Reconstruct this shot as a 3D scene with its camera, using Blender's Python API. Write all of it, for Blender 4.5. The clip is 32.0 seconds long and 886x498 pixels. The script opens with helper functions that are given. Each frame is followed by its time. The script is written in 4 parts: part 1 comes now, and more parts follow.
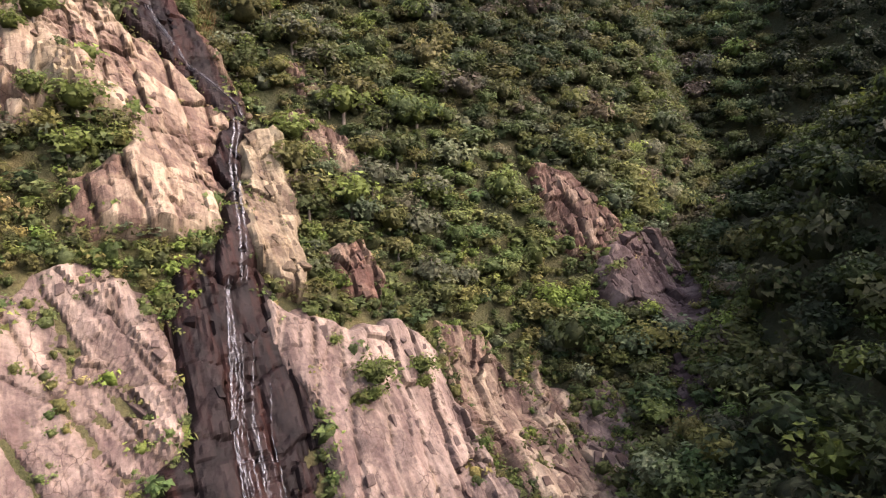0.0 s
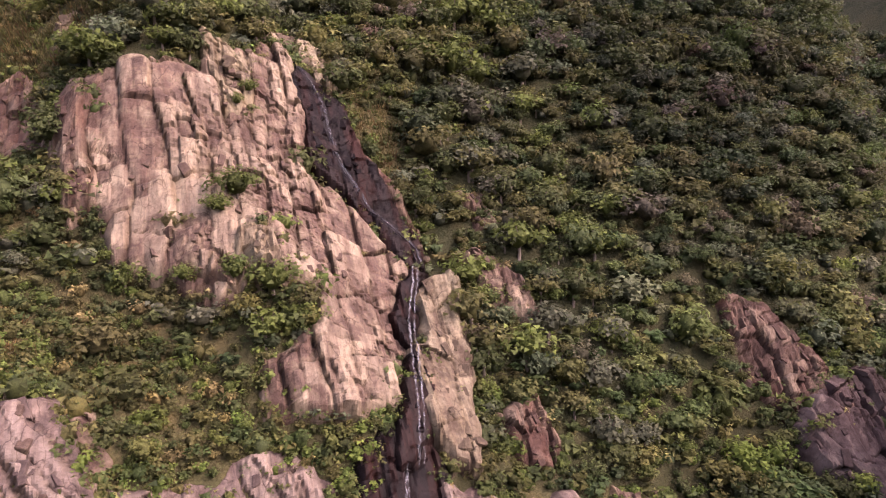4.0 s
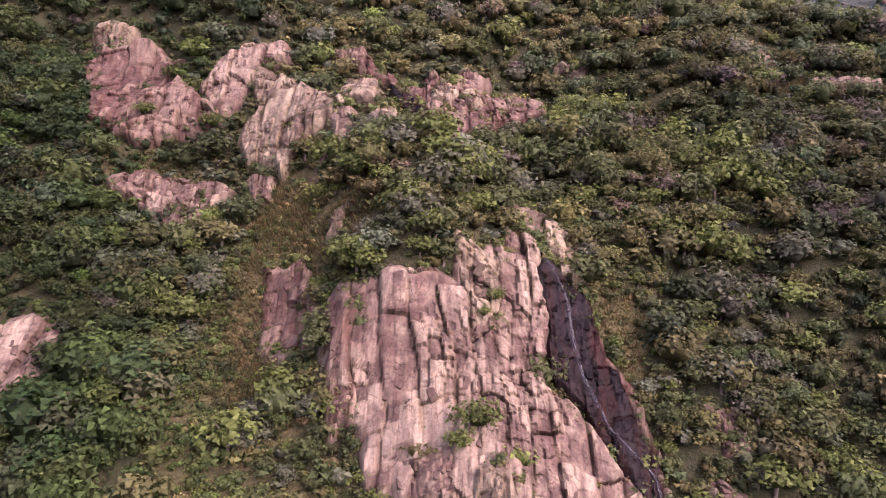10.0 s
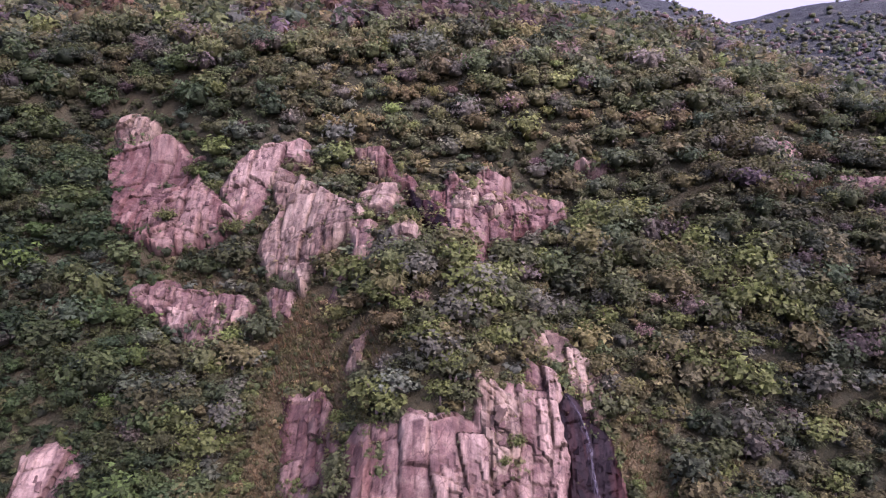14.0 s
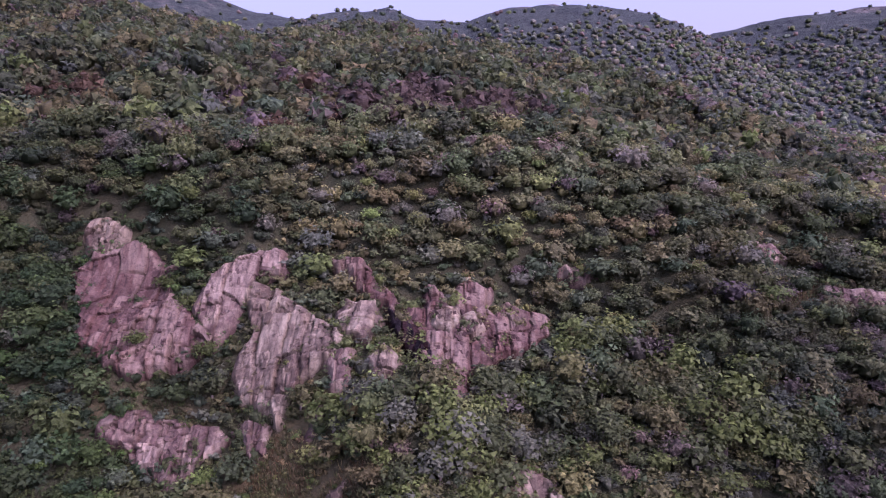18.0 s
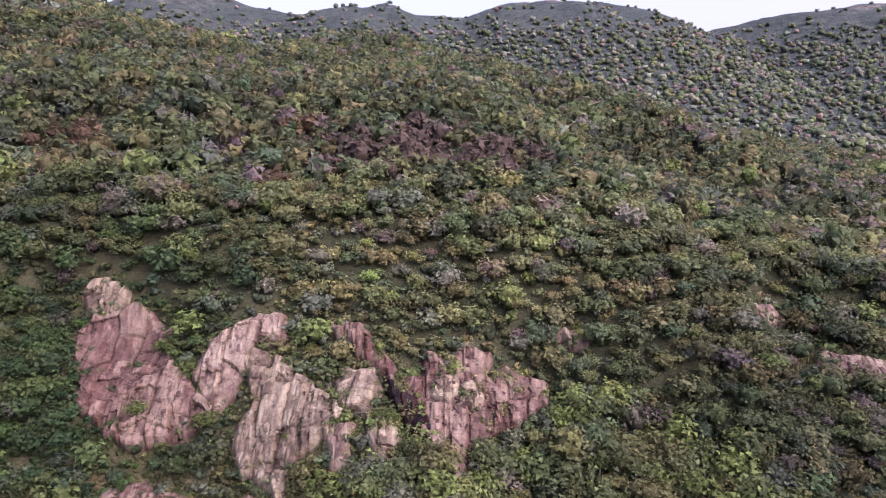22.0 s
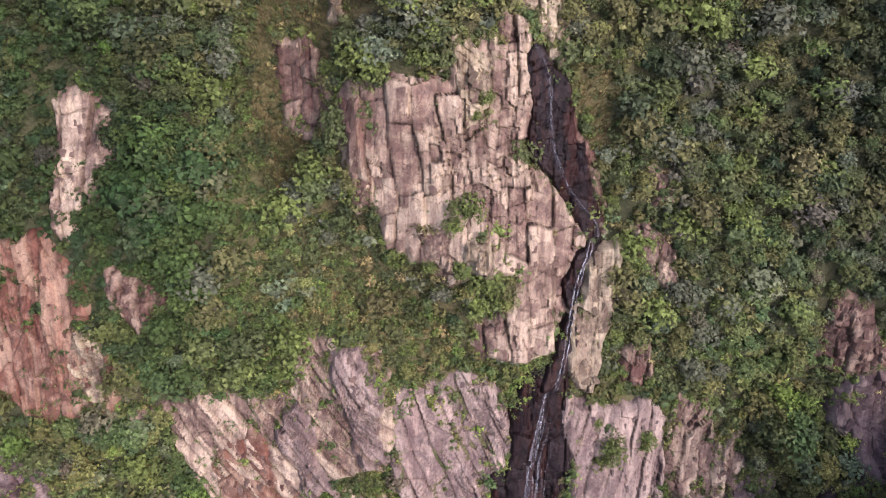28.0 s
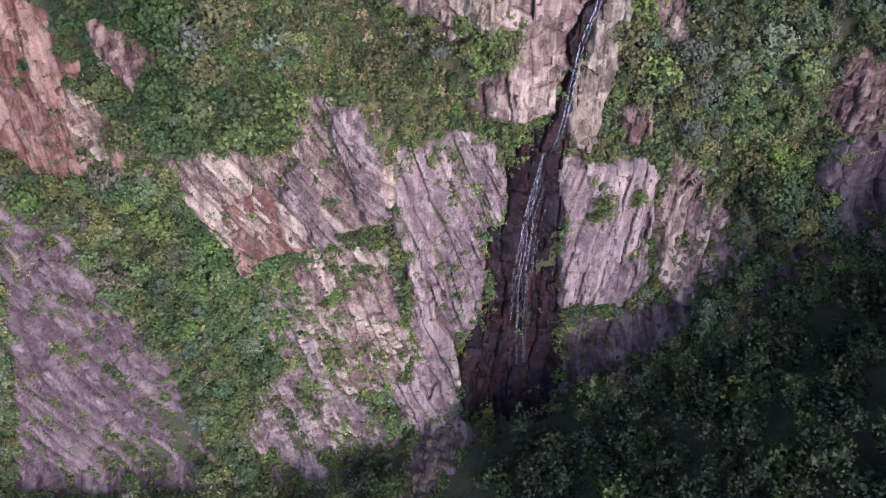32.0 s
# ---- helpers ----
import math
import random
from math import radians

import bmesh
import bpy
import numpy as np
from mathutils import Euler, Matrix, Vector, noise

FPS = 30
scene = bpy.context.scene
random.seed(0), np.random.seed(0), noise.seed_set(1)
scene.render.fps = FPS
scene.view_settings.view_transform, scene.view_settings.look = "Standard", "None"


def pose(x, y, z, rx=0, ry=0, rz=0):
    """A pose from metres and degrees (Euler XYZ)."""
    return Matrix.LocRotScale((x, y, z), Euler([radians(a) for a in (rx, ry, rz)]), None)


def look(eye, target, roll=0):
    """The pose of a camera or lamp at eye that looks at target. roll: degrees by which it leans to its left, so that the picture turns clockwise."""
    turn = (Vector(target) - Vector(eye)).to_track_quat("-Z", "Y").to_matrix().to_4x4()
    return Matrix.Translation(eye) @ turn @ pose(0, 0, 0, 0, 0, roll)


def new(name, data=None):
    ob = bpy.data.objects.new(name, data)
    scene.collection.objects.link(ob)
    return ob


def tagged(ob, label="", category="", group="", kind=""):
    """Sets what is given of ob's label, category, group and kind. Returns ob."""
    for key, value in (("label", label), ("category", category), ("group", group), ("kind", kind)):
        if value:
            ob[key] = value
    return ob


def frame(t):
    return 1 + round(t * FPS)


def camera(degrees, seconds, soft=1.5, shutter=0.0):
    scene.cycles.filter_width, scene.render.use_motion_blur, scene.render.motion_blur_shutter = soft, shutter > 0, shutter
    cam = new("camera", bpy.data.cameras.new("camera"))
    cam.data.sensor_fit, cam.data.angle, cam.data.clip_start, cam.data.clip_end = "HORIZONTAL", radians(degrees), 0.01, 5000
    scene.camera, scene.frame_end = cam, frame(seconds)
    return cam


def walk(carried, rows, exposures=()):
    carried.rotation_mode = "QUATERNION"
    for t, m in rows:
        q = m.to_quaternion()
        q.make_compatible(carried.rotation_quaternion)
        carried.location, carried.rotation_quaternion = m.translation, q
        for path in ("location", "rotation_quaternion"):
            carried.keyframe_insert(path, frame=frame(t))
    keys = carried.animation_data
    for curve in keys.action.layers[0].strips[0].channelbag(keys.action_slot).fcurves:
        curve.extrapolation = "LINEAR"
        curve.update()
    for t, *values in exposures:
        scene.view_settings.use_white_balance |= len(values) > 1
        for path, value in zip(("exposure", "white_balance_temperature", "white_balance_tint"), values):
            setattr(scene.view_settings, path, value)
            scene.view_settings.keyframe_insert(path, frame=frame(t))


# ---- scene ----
cam = camera(66.44, 32.0, soft=1.2)
# seconds, x, y, z, yaw, pitch, roll
PATH = [
    (0, 0.58, -20.68, 45.42, -32.66, -8.95, 0.30),
    (0.5, 0.73, -19.97, 47.56, -30.29, -8.96, 0.13),
    (1, 0.83, -19.27, 49.73, -28.08, -9.00, -0.01),
    (1.5, 0.96, -18.67, 51.89, -25.78, -9.03, -0.15),
    (2, 1.07, -18.14, 54.00, -24.22, -9.04, -0.19),
    (2.5, 1.11, -17.63, 55.99, -23.96, -9.00, -0.08),
    (4.5, 0.96, -15.28, 63.23, -16.32, -8.89, 1.07),
    (5, 0.77, -14.69, 64.98, -12.65, -8.90, 0.63),
    (5.5, 0.60, -14.14, 66.80, -8.23, -8.98, 0.17),
    (6, 0.63, -13.74, 68.69, -6.65, -9.07, 0.11),
    (6.5, 0.68, -13.42, 70.63, -6.66, -9.08, 0.25),
    (7, 0.71, -13.05, 72.67, -6.67, -9.06, 0.33),
    (7.5, 0.70, -12.55, 74.85, -6.48, -9.04, 0.28),
    (8, 0.64, -12.13, 77.01, -3.84, -9.04, 0.08),
    (8.5, 0.49, -11.74, 79.05, -3.03, -9.03, -0.00),
    (9, 0.32, -11.36, 81.02, -1.39, -8.98, -0.19),
    (9.5, 0.17, -10.99, 82.99, -0.46, -8.94, -0.22),
    (10, 0.03, -10.61, 84.93, -0.03, -8.93, -0.25),
    (10.5, -0.11, -10.23, 86.88, 0.99, -8.92, -0.36),
    (11, -0.13, -9.87, 88.81, 1.80, -8.94, -0.40),
    (11.5, -0.17, -9.48, 90.70, 1.73, -8.95, -0.37),
    (12, -0.27, -9.03, 92.64, 1.64, -8.97, -0.30),
    (12.5, -0.39, -8.62, 94.67, 1.55, -9.00, -0.23),
    (13, -0.49, -8.24, 96.80, 1.45, -8.96, -0.25),
    (13.5, -0.53, -7.85, 98.91, 1.38, -8.97, -0.13),
    (14, -0.46, -7.45, 101.04, 1.41, -9.02, -0.13),
    (14.5, -0.39, -6.84, 103.23, 1.45, -9.03, -0.15),
    (16.5, -0.01, -3.32, 111.72, 1.41, -8.86, -0.14),
    (17, 0.07, -2.84, 113.88, 0.73, -8.87, -0.05),
    (17.5, 0.06, -2.45, 116.13, 0.05, -8.96, 0.02),
    (18, 0.04, -1.97, 118.37, 0.04, -9.03, -0.00),
    (18.5, 0.02, -1.51, 120.56, 0.02, -9.10, -0.06),
    (19, 0.04, -1.16, 122.72, 0.03, -9.13, -0.04),
    (19.5, 0.11, -0.80, 124.92, 0.07, -9.20, -0.08),
    (20, 0.15, -0.41, 127.03, 0.09, -9.19, -0.09),
    (20.5, 0.10, -0.11, 128.83, 0.05, -9.01, -0.11),
    (21, -0.00, -0.00, 130.00, 0.00, -8.49, -0.15),
    (21.5, -0.09, -0.04, 130.34, -0.05, -8.09, -0.14),
    (22, -0.08, -0.07, 130.37, -0.06, -9.99, -0.13),
    (22.5, -0.09, 0.00, 130.29, -0.08, -14.40, -0.13),
    (23, -0.12, 0.10, 130.27, -0.12, -18.84, -0.10),
    (23.5, -0.16, 0.15, 130.29, -0.15, -20.77, -0.04),
    (24, -0.20, 0.08, 130.30, -0.22, -23.74, 0.01),
    (24.5, -0.19, -0.02, 130.30, -0.25, -28.41, 0.06),
    (25, -0.19, -0.18, 130.33, -0.30, -33.04, 0.15),
    (25.5, -0.15, -0.21, 130.34, -0.38, -37.73, 0.19),
    (26, -0.01, -0.14, 130.32, -0.30, -42.46, 0.26),
    (26.5, 0.06, -0.06, 130.28, -0.30, -47.18, 0.30),
    (28.5, -0.12, -0.01, 130.33, -0.46, -59.33, -0.08),
    (29, -0.14, -0.01, 130.36, -0.51, -61.85, 0.00),
    (29.5, -0.16, -0.04, 130.33, -0.53, -64.32, 0.06),
    (30, -0.12, -0.05, 130.31, -0.44, -66.84, -0.01),
    (30.5, -0.07, -0.03, 130.31, -0.43, -69.38, 0.05),
    (31, -0.04, -0.04, 130.32, -0.38, -71.92, 0.04),
    (31.5, -0.02, -0.08, 130.33, -0.37, -74.43, 0.01),
    (32, 0.04, -0.06, 130.35, -0.27, -77.00, -0.06),
]
EXPOSURES = [(0, 1.29, 6500, 20), (6, 0.74, 6400, 48), (11, 0.92, 5850, 51), (13, 0.82, 5500, 58), (17.5, 0.22, 5150, 64), (19, 0.48, 5050, 58), (21, 0.9, 5100, 48), (22, 0.82, 5450, 40), (23, 0.56, 6200, 38), (24, 0.66, 6350, 42), (26, 0.89, 6150, 24), (29, 0.82, 5400, 24), (30.5, 0.52, 5200, 30), (31.2, 0.46, 5000, 30), (32, 0.74, 4950, 28)]
walk(cam, [(t, pose(x, y, z, 90 + pitch, roll, yaw)) for t, x, y, z, yaw, pitch, roll in PATH], EXPOSURES)

# ---- world and sun ----
SUN_FROM = Vector((0.58, -0.50, 0.72)).normalized()
world = bpy.data.worlds.new("sky")
scene.world = world
world.use_nodes = True
wn = world.node_tree.nodes
sky = wn.new("ShaderNodeTexSky")
sky.sky_type = "NISHITA"
sky.sun_disc = False
sky.sun_elevation = math.asin(SUN_FROM.z)
sky.sun_rotation = math.atan2(SUN_FROM.x, SUN_FROM.y)
sky.dust_density = 8.0
sky.air_density = 0.8
wn["Background"].inputs["Strength"].default_value = 0.34
# pale haze towards the horizon
tc = wn.new("ShaderNodeTexCoord")
sep = wn.new("ShaderNodeSeparateXYZ")
haze = wn.new("ShaderNodeMapRange")
haze.inputs["From Min"].default_value, haze.inputs["From Max"].default_value = 0.0, 0.45
haze.inputs["To Min"].default_value, haze.inputs["To Max"].default_value = 0.9, 0.1
veil = wn.new("ShaderNodeMix")
veil.data_type = "RGBA"
veil.inputs["B"].default_value = (1.74, 1.68, 1.28, 1)
world.node_tree.links.new(tc.outputs["Generated"], sep.inputs["Vector"])
world.node_tree.links.new(sep.outputs["Z"], haze.inputs["Value"])
world.node_tree.links.new(haze.outputs["Result"], veil.inputs["Factor"])
world.node_tree.links.new(sky.outputs["Color"], veil.inputs["A"])
world.node_tree.links.new(veil.outputs["Result"], wn["Background"].inputs["Color"])
sun = new("sun", bpy.data.lights.new("sun", "SUN"))
sun.data.energy = 1.3
sun.data.angle = radians(28)
sun.data.color = (1.0, 0.84, 0.70)
sun.matrix_world = look(SUN_FROM * 500, (0, 0, 0))


# ---- materials ----
def material(name, rough=0.9):
    mat = bpy.data.materials.new(name)
    mat.use_nodes = True
    nt = mat.node_tree
    bsdf = nt.nodes["Principled BSDF"]
    bsdf.inputs["Roughness"].default_value = rough
    bsdf.inputs["Specular IOR Level"].default_value = 0.2
    return mat, nt, bsdf


def node(nt, kind, **sets):
    n = nt.nodes.new(kind)
    for key, value in sets.items():
        n.inputs[key.replace("_", " ")].default_value = value
    return n


def coords(nt, sx, sy, sz):
    """Object coordinates scaled per axis."""
    tc = nt.nodes.new("ShaderNodeTexCoord")
    mp = nt.nodes.new("ShaderNodeMapping")
    mp.inputs["Scale"].default_value = (sx, sy, sz)
    nt.links.new(tc.outputs["Object"], mp.inputs["Vector"])
    return mp.outputs["Vector"]


def noise_tex(nt, vec, scale, detail=4.0, rough=0.6):
    n = node(nt, "ShaderNodeTexNoise", Scale=scale, Detail=detail, Roughness=rough)
    nt.links.new(vec, n.inputs["Vector"])
    return n.outputs["Fac"]


def ramp(nt, fac, *stops):
    r = nt.nodes.new("ShaderNodeValToRGB")
    el = r.color_ramp.elements
    while len(el) < len(stops):
        el.new(0.5)
    for e, (p, c) in zip(el, stops):
        e.position = p
        e.color = (*c, 1.0) if len(c) == 3 else c
    nt.links.new(fac, r.inputs["Fac"])
    return r.outputs["Color"]


def blend(nt, fac, a, b, kind="MIX"):
    m = nt.nodes.new("ShaderNodeMix")
    m.data_type = "RGBA"
    m.blend_type = kind
    for sock, value in ((m.inputs["Factor"], fac), (m.inputs["A"], a), (m.inputs["B"], b)):
        if isinstance(value, (int, float)):
            sock.default_value = value
        elif isinstance(value, tuple):
            sock.default_value = (*value, 1.0)
        else:
            nt.links.new(value, sock)
    return m.outputs["Result"]


def relief(nt, bsdf, fac, strength, dist):
    b = node(nt, "ShaderNodeBump", Strength=strength, Distance=dist)
    nt.links.new(fac, b.inputs["Height"])
    nt.links.new(b.outputs["Normal"], bsdf.inputs["Normal"])


def rock_material(name, low, mid, high, stain, cream, wet=0.0, streak=0.6):
    """Jointed granite: each block its own tone, darker joints, stains that run down the face, fine fissures and grain.
    """
    mat, nt, bsdf = material(name, 0.85 - 0.6 * wet)
    plain = coords(nt, 1.0, 1.0, 1.0)
    run = coords(nt, 1.0, 0.14, 0.14)
    at = nt.nodes.new("ShaderNodeAttribute")
    at.attribute_name = "blocks"
    sep = nt.nodes.new("ShaderNodeSeparateColor")
    nt.links.new(at.outputs["Color"], sep.inputs["Color"])
    big = noise_tex(nt, plain, 0.13, 4.0, 0.55)
    fine = noise_tex(nt, plain, 2.6, 8.0, 0.75)
    col = ramp(nt, noise_tex(nt, plain, 0.5, 8.0, 0.68), (0.32, low), (0.48, mid), (0.66, high))
    # whole areas and single blocks weathered to cream
    pale = blend(nt, 0.5, big, sep.outputs["Red"])
    col = blend(nt, ramp(nt, pale, (0.46, (0, 0, 0)), (0.62, (0.75, 0.75, 0.75))), col, cream)
    # stains running down the face
    stripes = noise_tex(nt, run, 0.75, 6.0, 0.62)
    col = blend(nt, ramp(nt, stripes, (0.47, (0, 0, 0)), (0.62, (streak, streak, streak))), col, stain)
    wash = noise_tex(nt, run, 1.7, 4.0, 0.6)
    col = blend(nt, 1.0, col, ramp(nt, wash, (0.32, (0.74, 0.72, 0.73)), (0.5, (1, 1, 1)), (0.68, (1.17, 1.16, 1.13))), "MULTIPLY")
    tone = ramp(nt, sep.outputs["Blue"], (0.0, (0.72, 0.69, 0.68)), (0.5, (1, 1, 1)), (1.0, (1.28, 1.26, 1.22)))
    col = blend(nt, 0.9, col, tone, "MULTIPLY")
    grain = ramp(nt, fine, (0.3, (0.62, 0.6, 0.59)), (0.5, (0.98, 0.98, 0.98)), (0.72, (1.2, 1.18, 1.15)))
    col = blend(nt, 1.0, col, grain, "MULTIPLY")
    # fine fissures
    bent = nt.nodes.new("ShaderNodeVectorMath")
    bent.operation = "ADD"
    wob = node(nt, "ShaderNodeTexNoise", Scale=0.8, Detail=5.0)
    slim = coords(nt, 1.0, 0.6, 0.6)
    nt.links.new(slim, wob.inputs["Vector"])
    nt.links.new(slim, bent.inputs[0])
    nt.links.new(wob.outputs["Color"], bent.inputs[1])
    vor = nt.nodes.new("ShaderNodeTexVoronoi")
    vor.feature = "DISTANCE_TO_EDGE"
    vor.inputs["Scale"].default_value = 0.8
    nt.links.new(bent.outputs["Vector"], vor.inputs["Vector"])
    patchy = ramp(nt, noise_tex(nt, plain, 0.35, 3.0, 0.6), (0.42, (0, 0, 0)), (0.6, (1, 1, 1)))
    crack = ramp(nt, vor.outputs["Distance"], (0.0, (0.3, 0.26, 0.25)), (0.014, (0.65, 0.61, 0.6)), (0.035, (1, 1, 1)))
    col = blend(nt, 1.0, col, blend(nt, patchy, (1.0, 1.0, 1.0), crack), "MULTIPLY")
    # the open joints darker and browner
    col = blend(nt, sep.outputs["Green"], col, blend(nt, 1.0, col, (0.56, 0.51, 0.44), "MULTIPLY"))
    nt.links.new(col, bsdf.inputs["Base Color"])
    relief(nt, bsdf, fine, 0.55 - 0.25 * wet, 0.16)
    return mat


CREAM = (0.215, 0.174, 0.126)
ROCK_PINK = rock_material("pink_granite", (0.045, 0.029, 0.024), (0.097, 0.066, 0.050), (0.178, 0.144, 0.103), (0.058, 0.032, 0.025), CREAM)
ROCK_PALE = rock_material("pale_granite", (0.044, 0.031, 0.022), (0.093, 0.072, 0.048), (0.174, 0.145, 0.101), (0.062, 0.039, 0.028), (0.205, 0.174, 0.118))
# greyer, darker granite for the lower walls: gorge shade put into the colour
ROCK_GREY = rock_material("grey_shaded_granite", (0.042, 0.031, 0.028), (0.087, 0.064, 0.056), (0.159, 0.124, 0.105), (0.067, 0.042, 0.038), (0.173, 0.137, 0.114))
ROCK_PURPLE = rock_material("purple_granite", (0.024, 0.016, 0.016), (0.052, 0.035, 0.033), (0.098, 0.075, 0.070), (0.036, 0.020, 0.020), (0.105, 0.081, 0.072))
ROCK_RED = rock_material("red_granite", (0.031, 0.017, 0.014), (0.067, 0.040, 0.031), (0.127, 0.091, 0.068), (0.054, 0.022, 0.015), (0.143, 0.108, 0.079))
ROCK_RUST = rock_material("rust_stained_granite", (0.032, 0.015, 0.010), (0.070, 0.034, 0.022), (0.134, 0.091, 0.066), (0.073, 0.023, 0.013), (0.146, 0.100, 0.068))
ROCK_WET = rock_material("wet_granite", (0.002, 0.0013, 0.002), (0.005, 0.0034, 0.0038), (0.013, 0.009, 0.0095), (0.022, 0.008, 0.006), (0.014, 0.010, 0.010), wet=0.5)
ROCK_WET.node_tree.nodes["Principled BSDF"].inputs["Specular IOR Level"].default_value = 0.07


mat_ground, nt, bsdf = material("soil_and_grass", 0.95)
p = coords(nt, 1, 1, 1)
at = nt.nodes.new("ShaderNodeAttribute")
at.attribute_name = "tint"
c = blend(nt, 1.0, at.outputs["Color"], ramp(nt, noise_tex(nt, p, 0.25, 6, 0.65), (0.3, (0.55, 0.65, 0.5)), (0.5, (1, 1, 1)), (0.7, (1.4, 1.2, 1.1))), "MULTIPLY")
c = blend(nt, 1.0, c, ramp(nt, noise_tex(nt, p, 3.0, 6, 0.7), (0.3, (0.5, 0.5, 0.5)), (0.75, (1.3, 1.25, 1.2))), "MULTIPLY")
nt.links.new(c, bsdf.inputs["Base Color"])
relief(nt, bsdf, noise_tex(nt, p, 1.6, 6, 0.7), 1.0, 0.4)
MAT_GROUND = mat_ground

mat_hills, nt, bsdf = material("grassy_mountain", 0.95)
p = coords(nt, 1, 1, 1)
wood = ramp(nt, noise_tex(nt, p, 0.03, 8, 0.75), (0.38, (0.028, 0.037, 0.031)), (0.6, (0.046, 0.054, 0.043)))
grass = ramp(nt, noise_tex(nt, p, 0.02, 8, 0.7), (0.35, (0.14, 0.12, 0.096)), (0.65, (0.25, 0.19, 0.15)))
sep = nt.nodes.new("ShaderNodeSeparateXYZ")
nt.links.new(p, sep.inputs["Vector"])
lift = node(nt, "ShaderNodeMath")
lift.operation = "MULTIPLY_ADD"
nt.links.new(noise_tex(nt, p, 0.015, 6, 0.7), lift.inputs[0])
lift.inputs[1].default_value = 170.0
nt.links.new(sep.outputs["Z"], lift.inputs[2])
line = nt.nodes.new("ShaderNodeMapRange")
line.inputs["From Min"].default_value, line.inputs["From Max"].default_value = 392.0, 440.0
nt.links.new(lift.outputs["Value"], line.inputs["Value"])
# woods low down, dry grass on the tops
c = blend(nt, line.outputs["Result"], wood, grass)
c = blend(nt, 1.0, c, ramp(nt, noise_tex(nt, p, 0.11, 5, 0.7), (0.4, (0.5, 0.55, 0.55)), (0.52, (1, 1, 1)), (0.7, (1.15, 1.12, 1.1))), "MULTIPLY")
nt.links.new(c, bsdf.inputs["Base Color"])
relief(nt, bsdf, noise_tex(nt, p, 0.12, 8, 0.75), 1.0, 5.0)
MAT_HILLS = mat_hills


def leaf_material(name):
    mat, nt, bsdf = material(name, 0.7)
    at = nt.nodes.new("ShaderNodeAttribute")
    at.attribute_name = "tint"
    geo = nt.nodes.new("ShaderNodeNewGeometry")
    col = blend(nt, 1.0, at.outputs["Color"], ramp(nt, geo.outputs["Random Per Island"], (0.0, (0.78, 0.78, 0.78)), (0.8, (1.05, 1.05, 1.0)), (1.0, (1.3, 1.27, 1.18))), "MULTIPLY")
    info = nt.nodes.new("ShaderNodeObjectInfo")
    col = blend(nt, 1.0, col, ramp(nt, info.outputs["Random"], (0.0, (0.8, 0.8, 0.8)), (1.0, (1.2, 1.2, 1.2))), "MULTIPLY")
    p = coords(nt, 1, 1, 1)
    sprays = noise_tex(nt, p, 3.2, 4.0, 0.75)
    col = blend(nt, 1.0, col, ramp(nt, sprays, (0.34, (0.62, 0.62, 0.64)), (0.5, (1.0, 1.0, 1.0)), (0.66, (1.4, 1.37, 1.3))), "MULTIPLY")
    relief(nt, bsdf, sprays, 0.6, 0.2)
    nt.links.new(col, bsdf.inputs["Base Color"])
    # light that comes through the leaves
    thin = nt.nodes.new("ShaderNodeBsdfTranslucent")
    nt.links.new(col, thin.inputs["Color"])
    mix = node(nt, "ShaderNodeMixShader", Fac=0.42)
    nt.links.new(bsdf.outputs["BSDF"], mix.inputs[1])
    nt.links.new(thin.outputs["BSDF"], mix.inputs[2])
    nt.links.new(mix.outputs["Shader"], nt.nodes["Material Output"].inputs["Surface"])
    return mat


MAT_LEAF = leaf_material("foliage")
mat_bark, nt, bsdf = material("bark", 0.9)
c = ramp(nt, noise_tex(nt, coords(nt, 6, 6, 1.5), 1.0, 5, 0.7), (0.3, (0.06, 0.045, 0.035)), (0.7, (0.2, 0.17, 0.14)))
nt.links.new(c, bsdf.inputs["Base Color"])
MAT_BARK = mat_bark

mat_water, nt, bsdf = material("falling_water", 0.2)
c = ramp(nt, noise_tex(nt, coords(nt, 5, 1.1, 1.1), 1.0, 5, 0.7), (0.35, (0.3, 0.31, 0.35)), (0.65, (0.7, 0.72, 0.77)))
nt.links.new(c, bsdf.inputs["Base Color"])
lace = ramp(nt, noise_tex(nt, coords(nt, 9, 1.6, 1.6), 1.0, 5, 0.75), (0.46, (0.0, 0.0, 0.0)), (0.75, (0.45, 0.45, 0.45)))
nt.links.new(lace, bsdf.inputs["Alpha"])
relief(nt, bsdf, noise_tex(nt, coords(nt, 7, 1.5, 1.5), 1.0, 5, 0.7), 0.8, 0.1)
MAT_WATER = mat_water
mat_pool, nt, bsdf = material("stream_water", 0.6)
bsdf.inputs["Base Color"].default_value = (0.014, 0.012, 0.016, 1)
relief(nt, bsdf, noise_tex(nt, coords(nt, 2, 2, 2), 1.0, 4, 0.6), 0.3, 0.1)
MAT_POOL = mat_pool


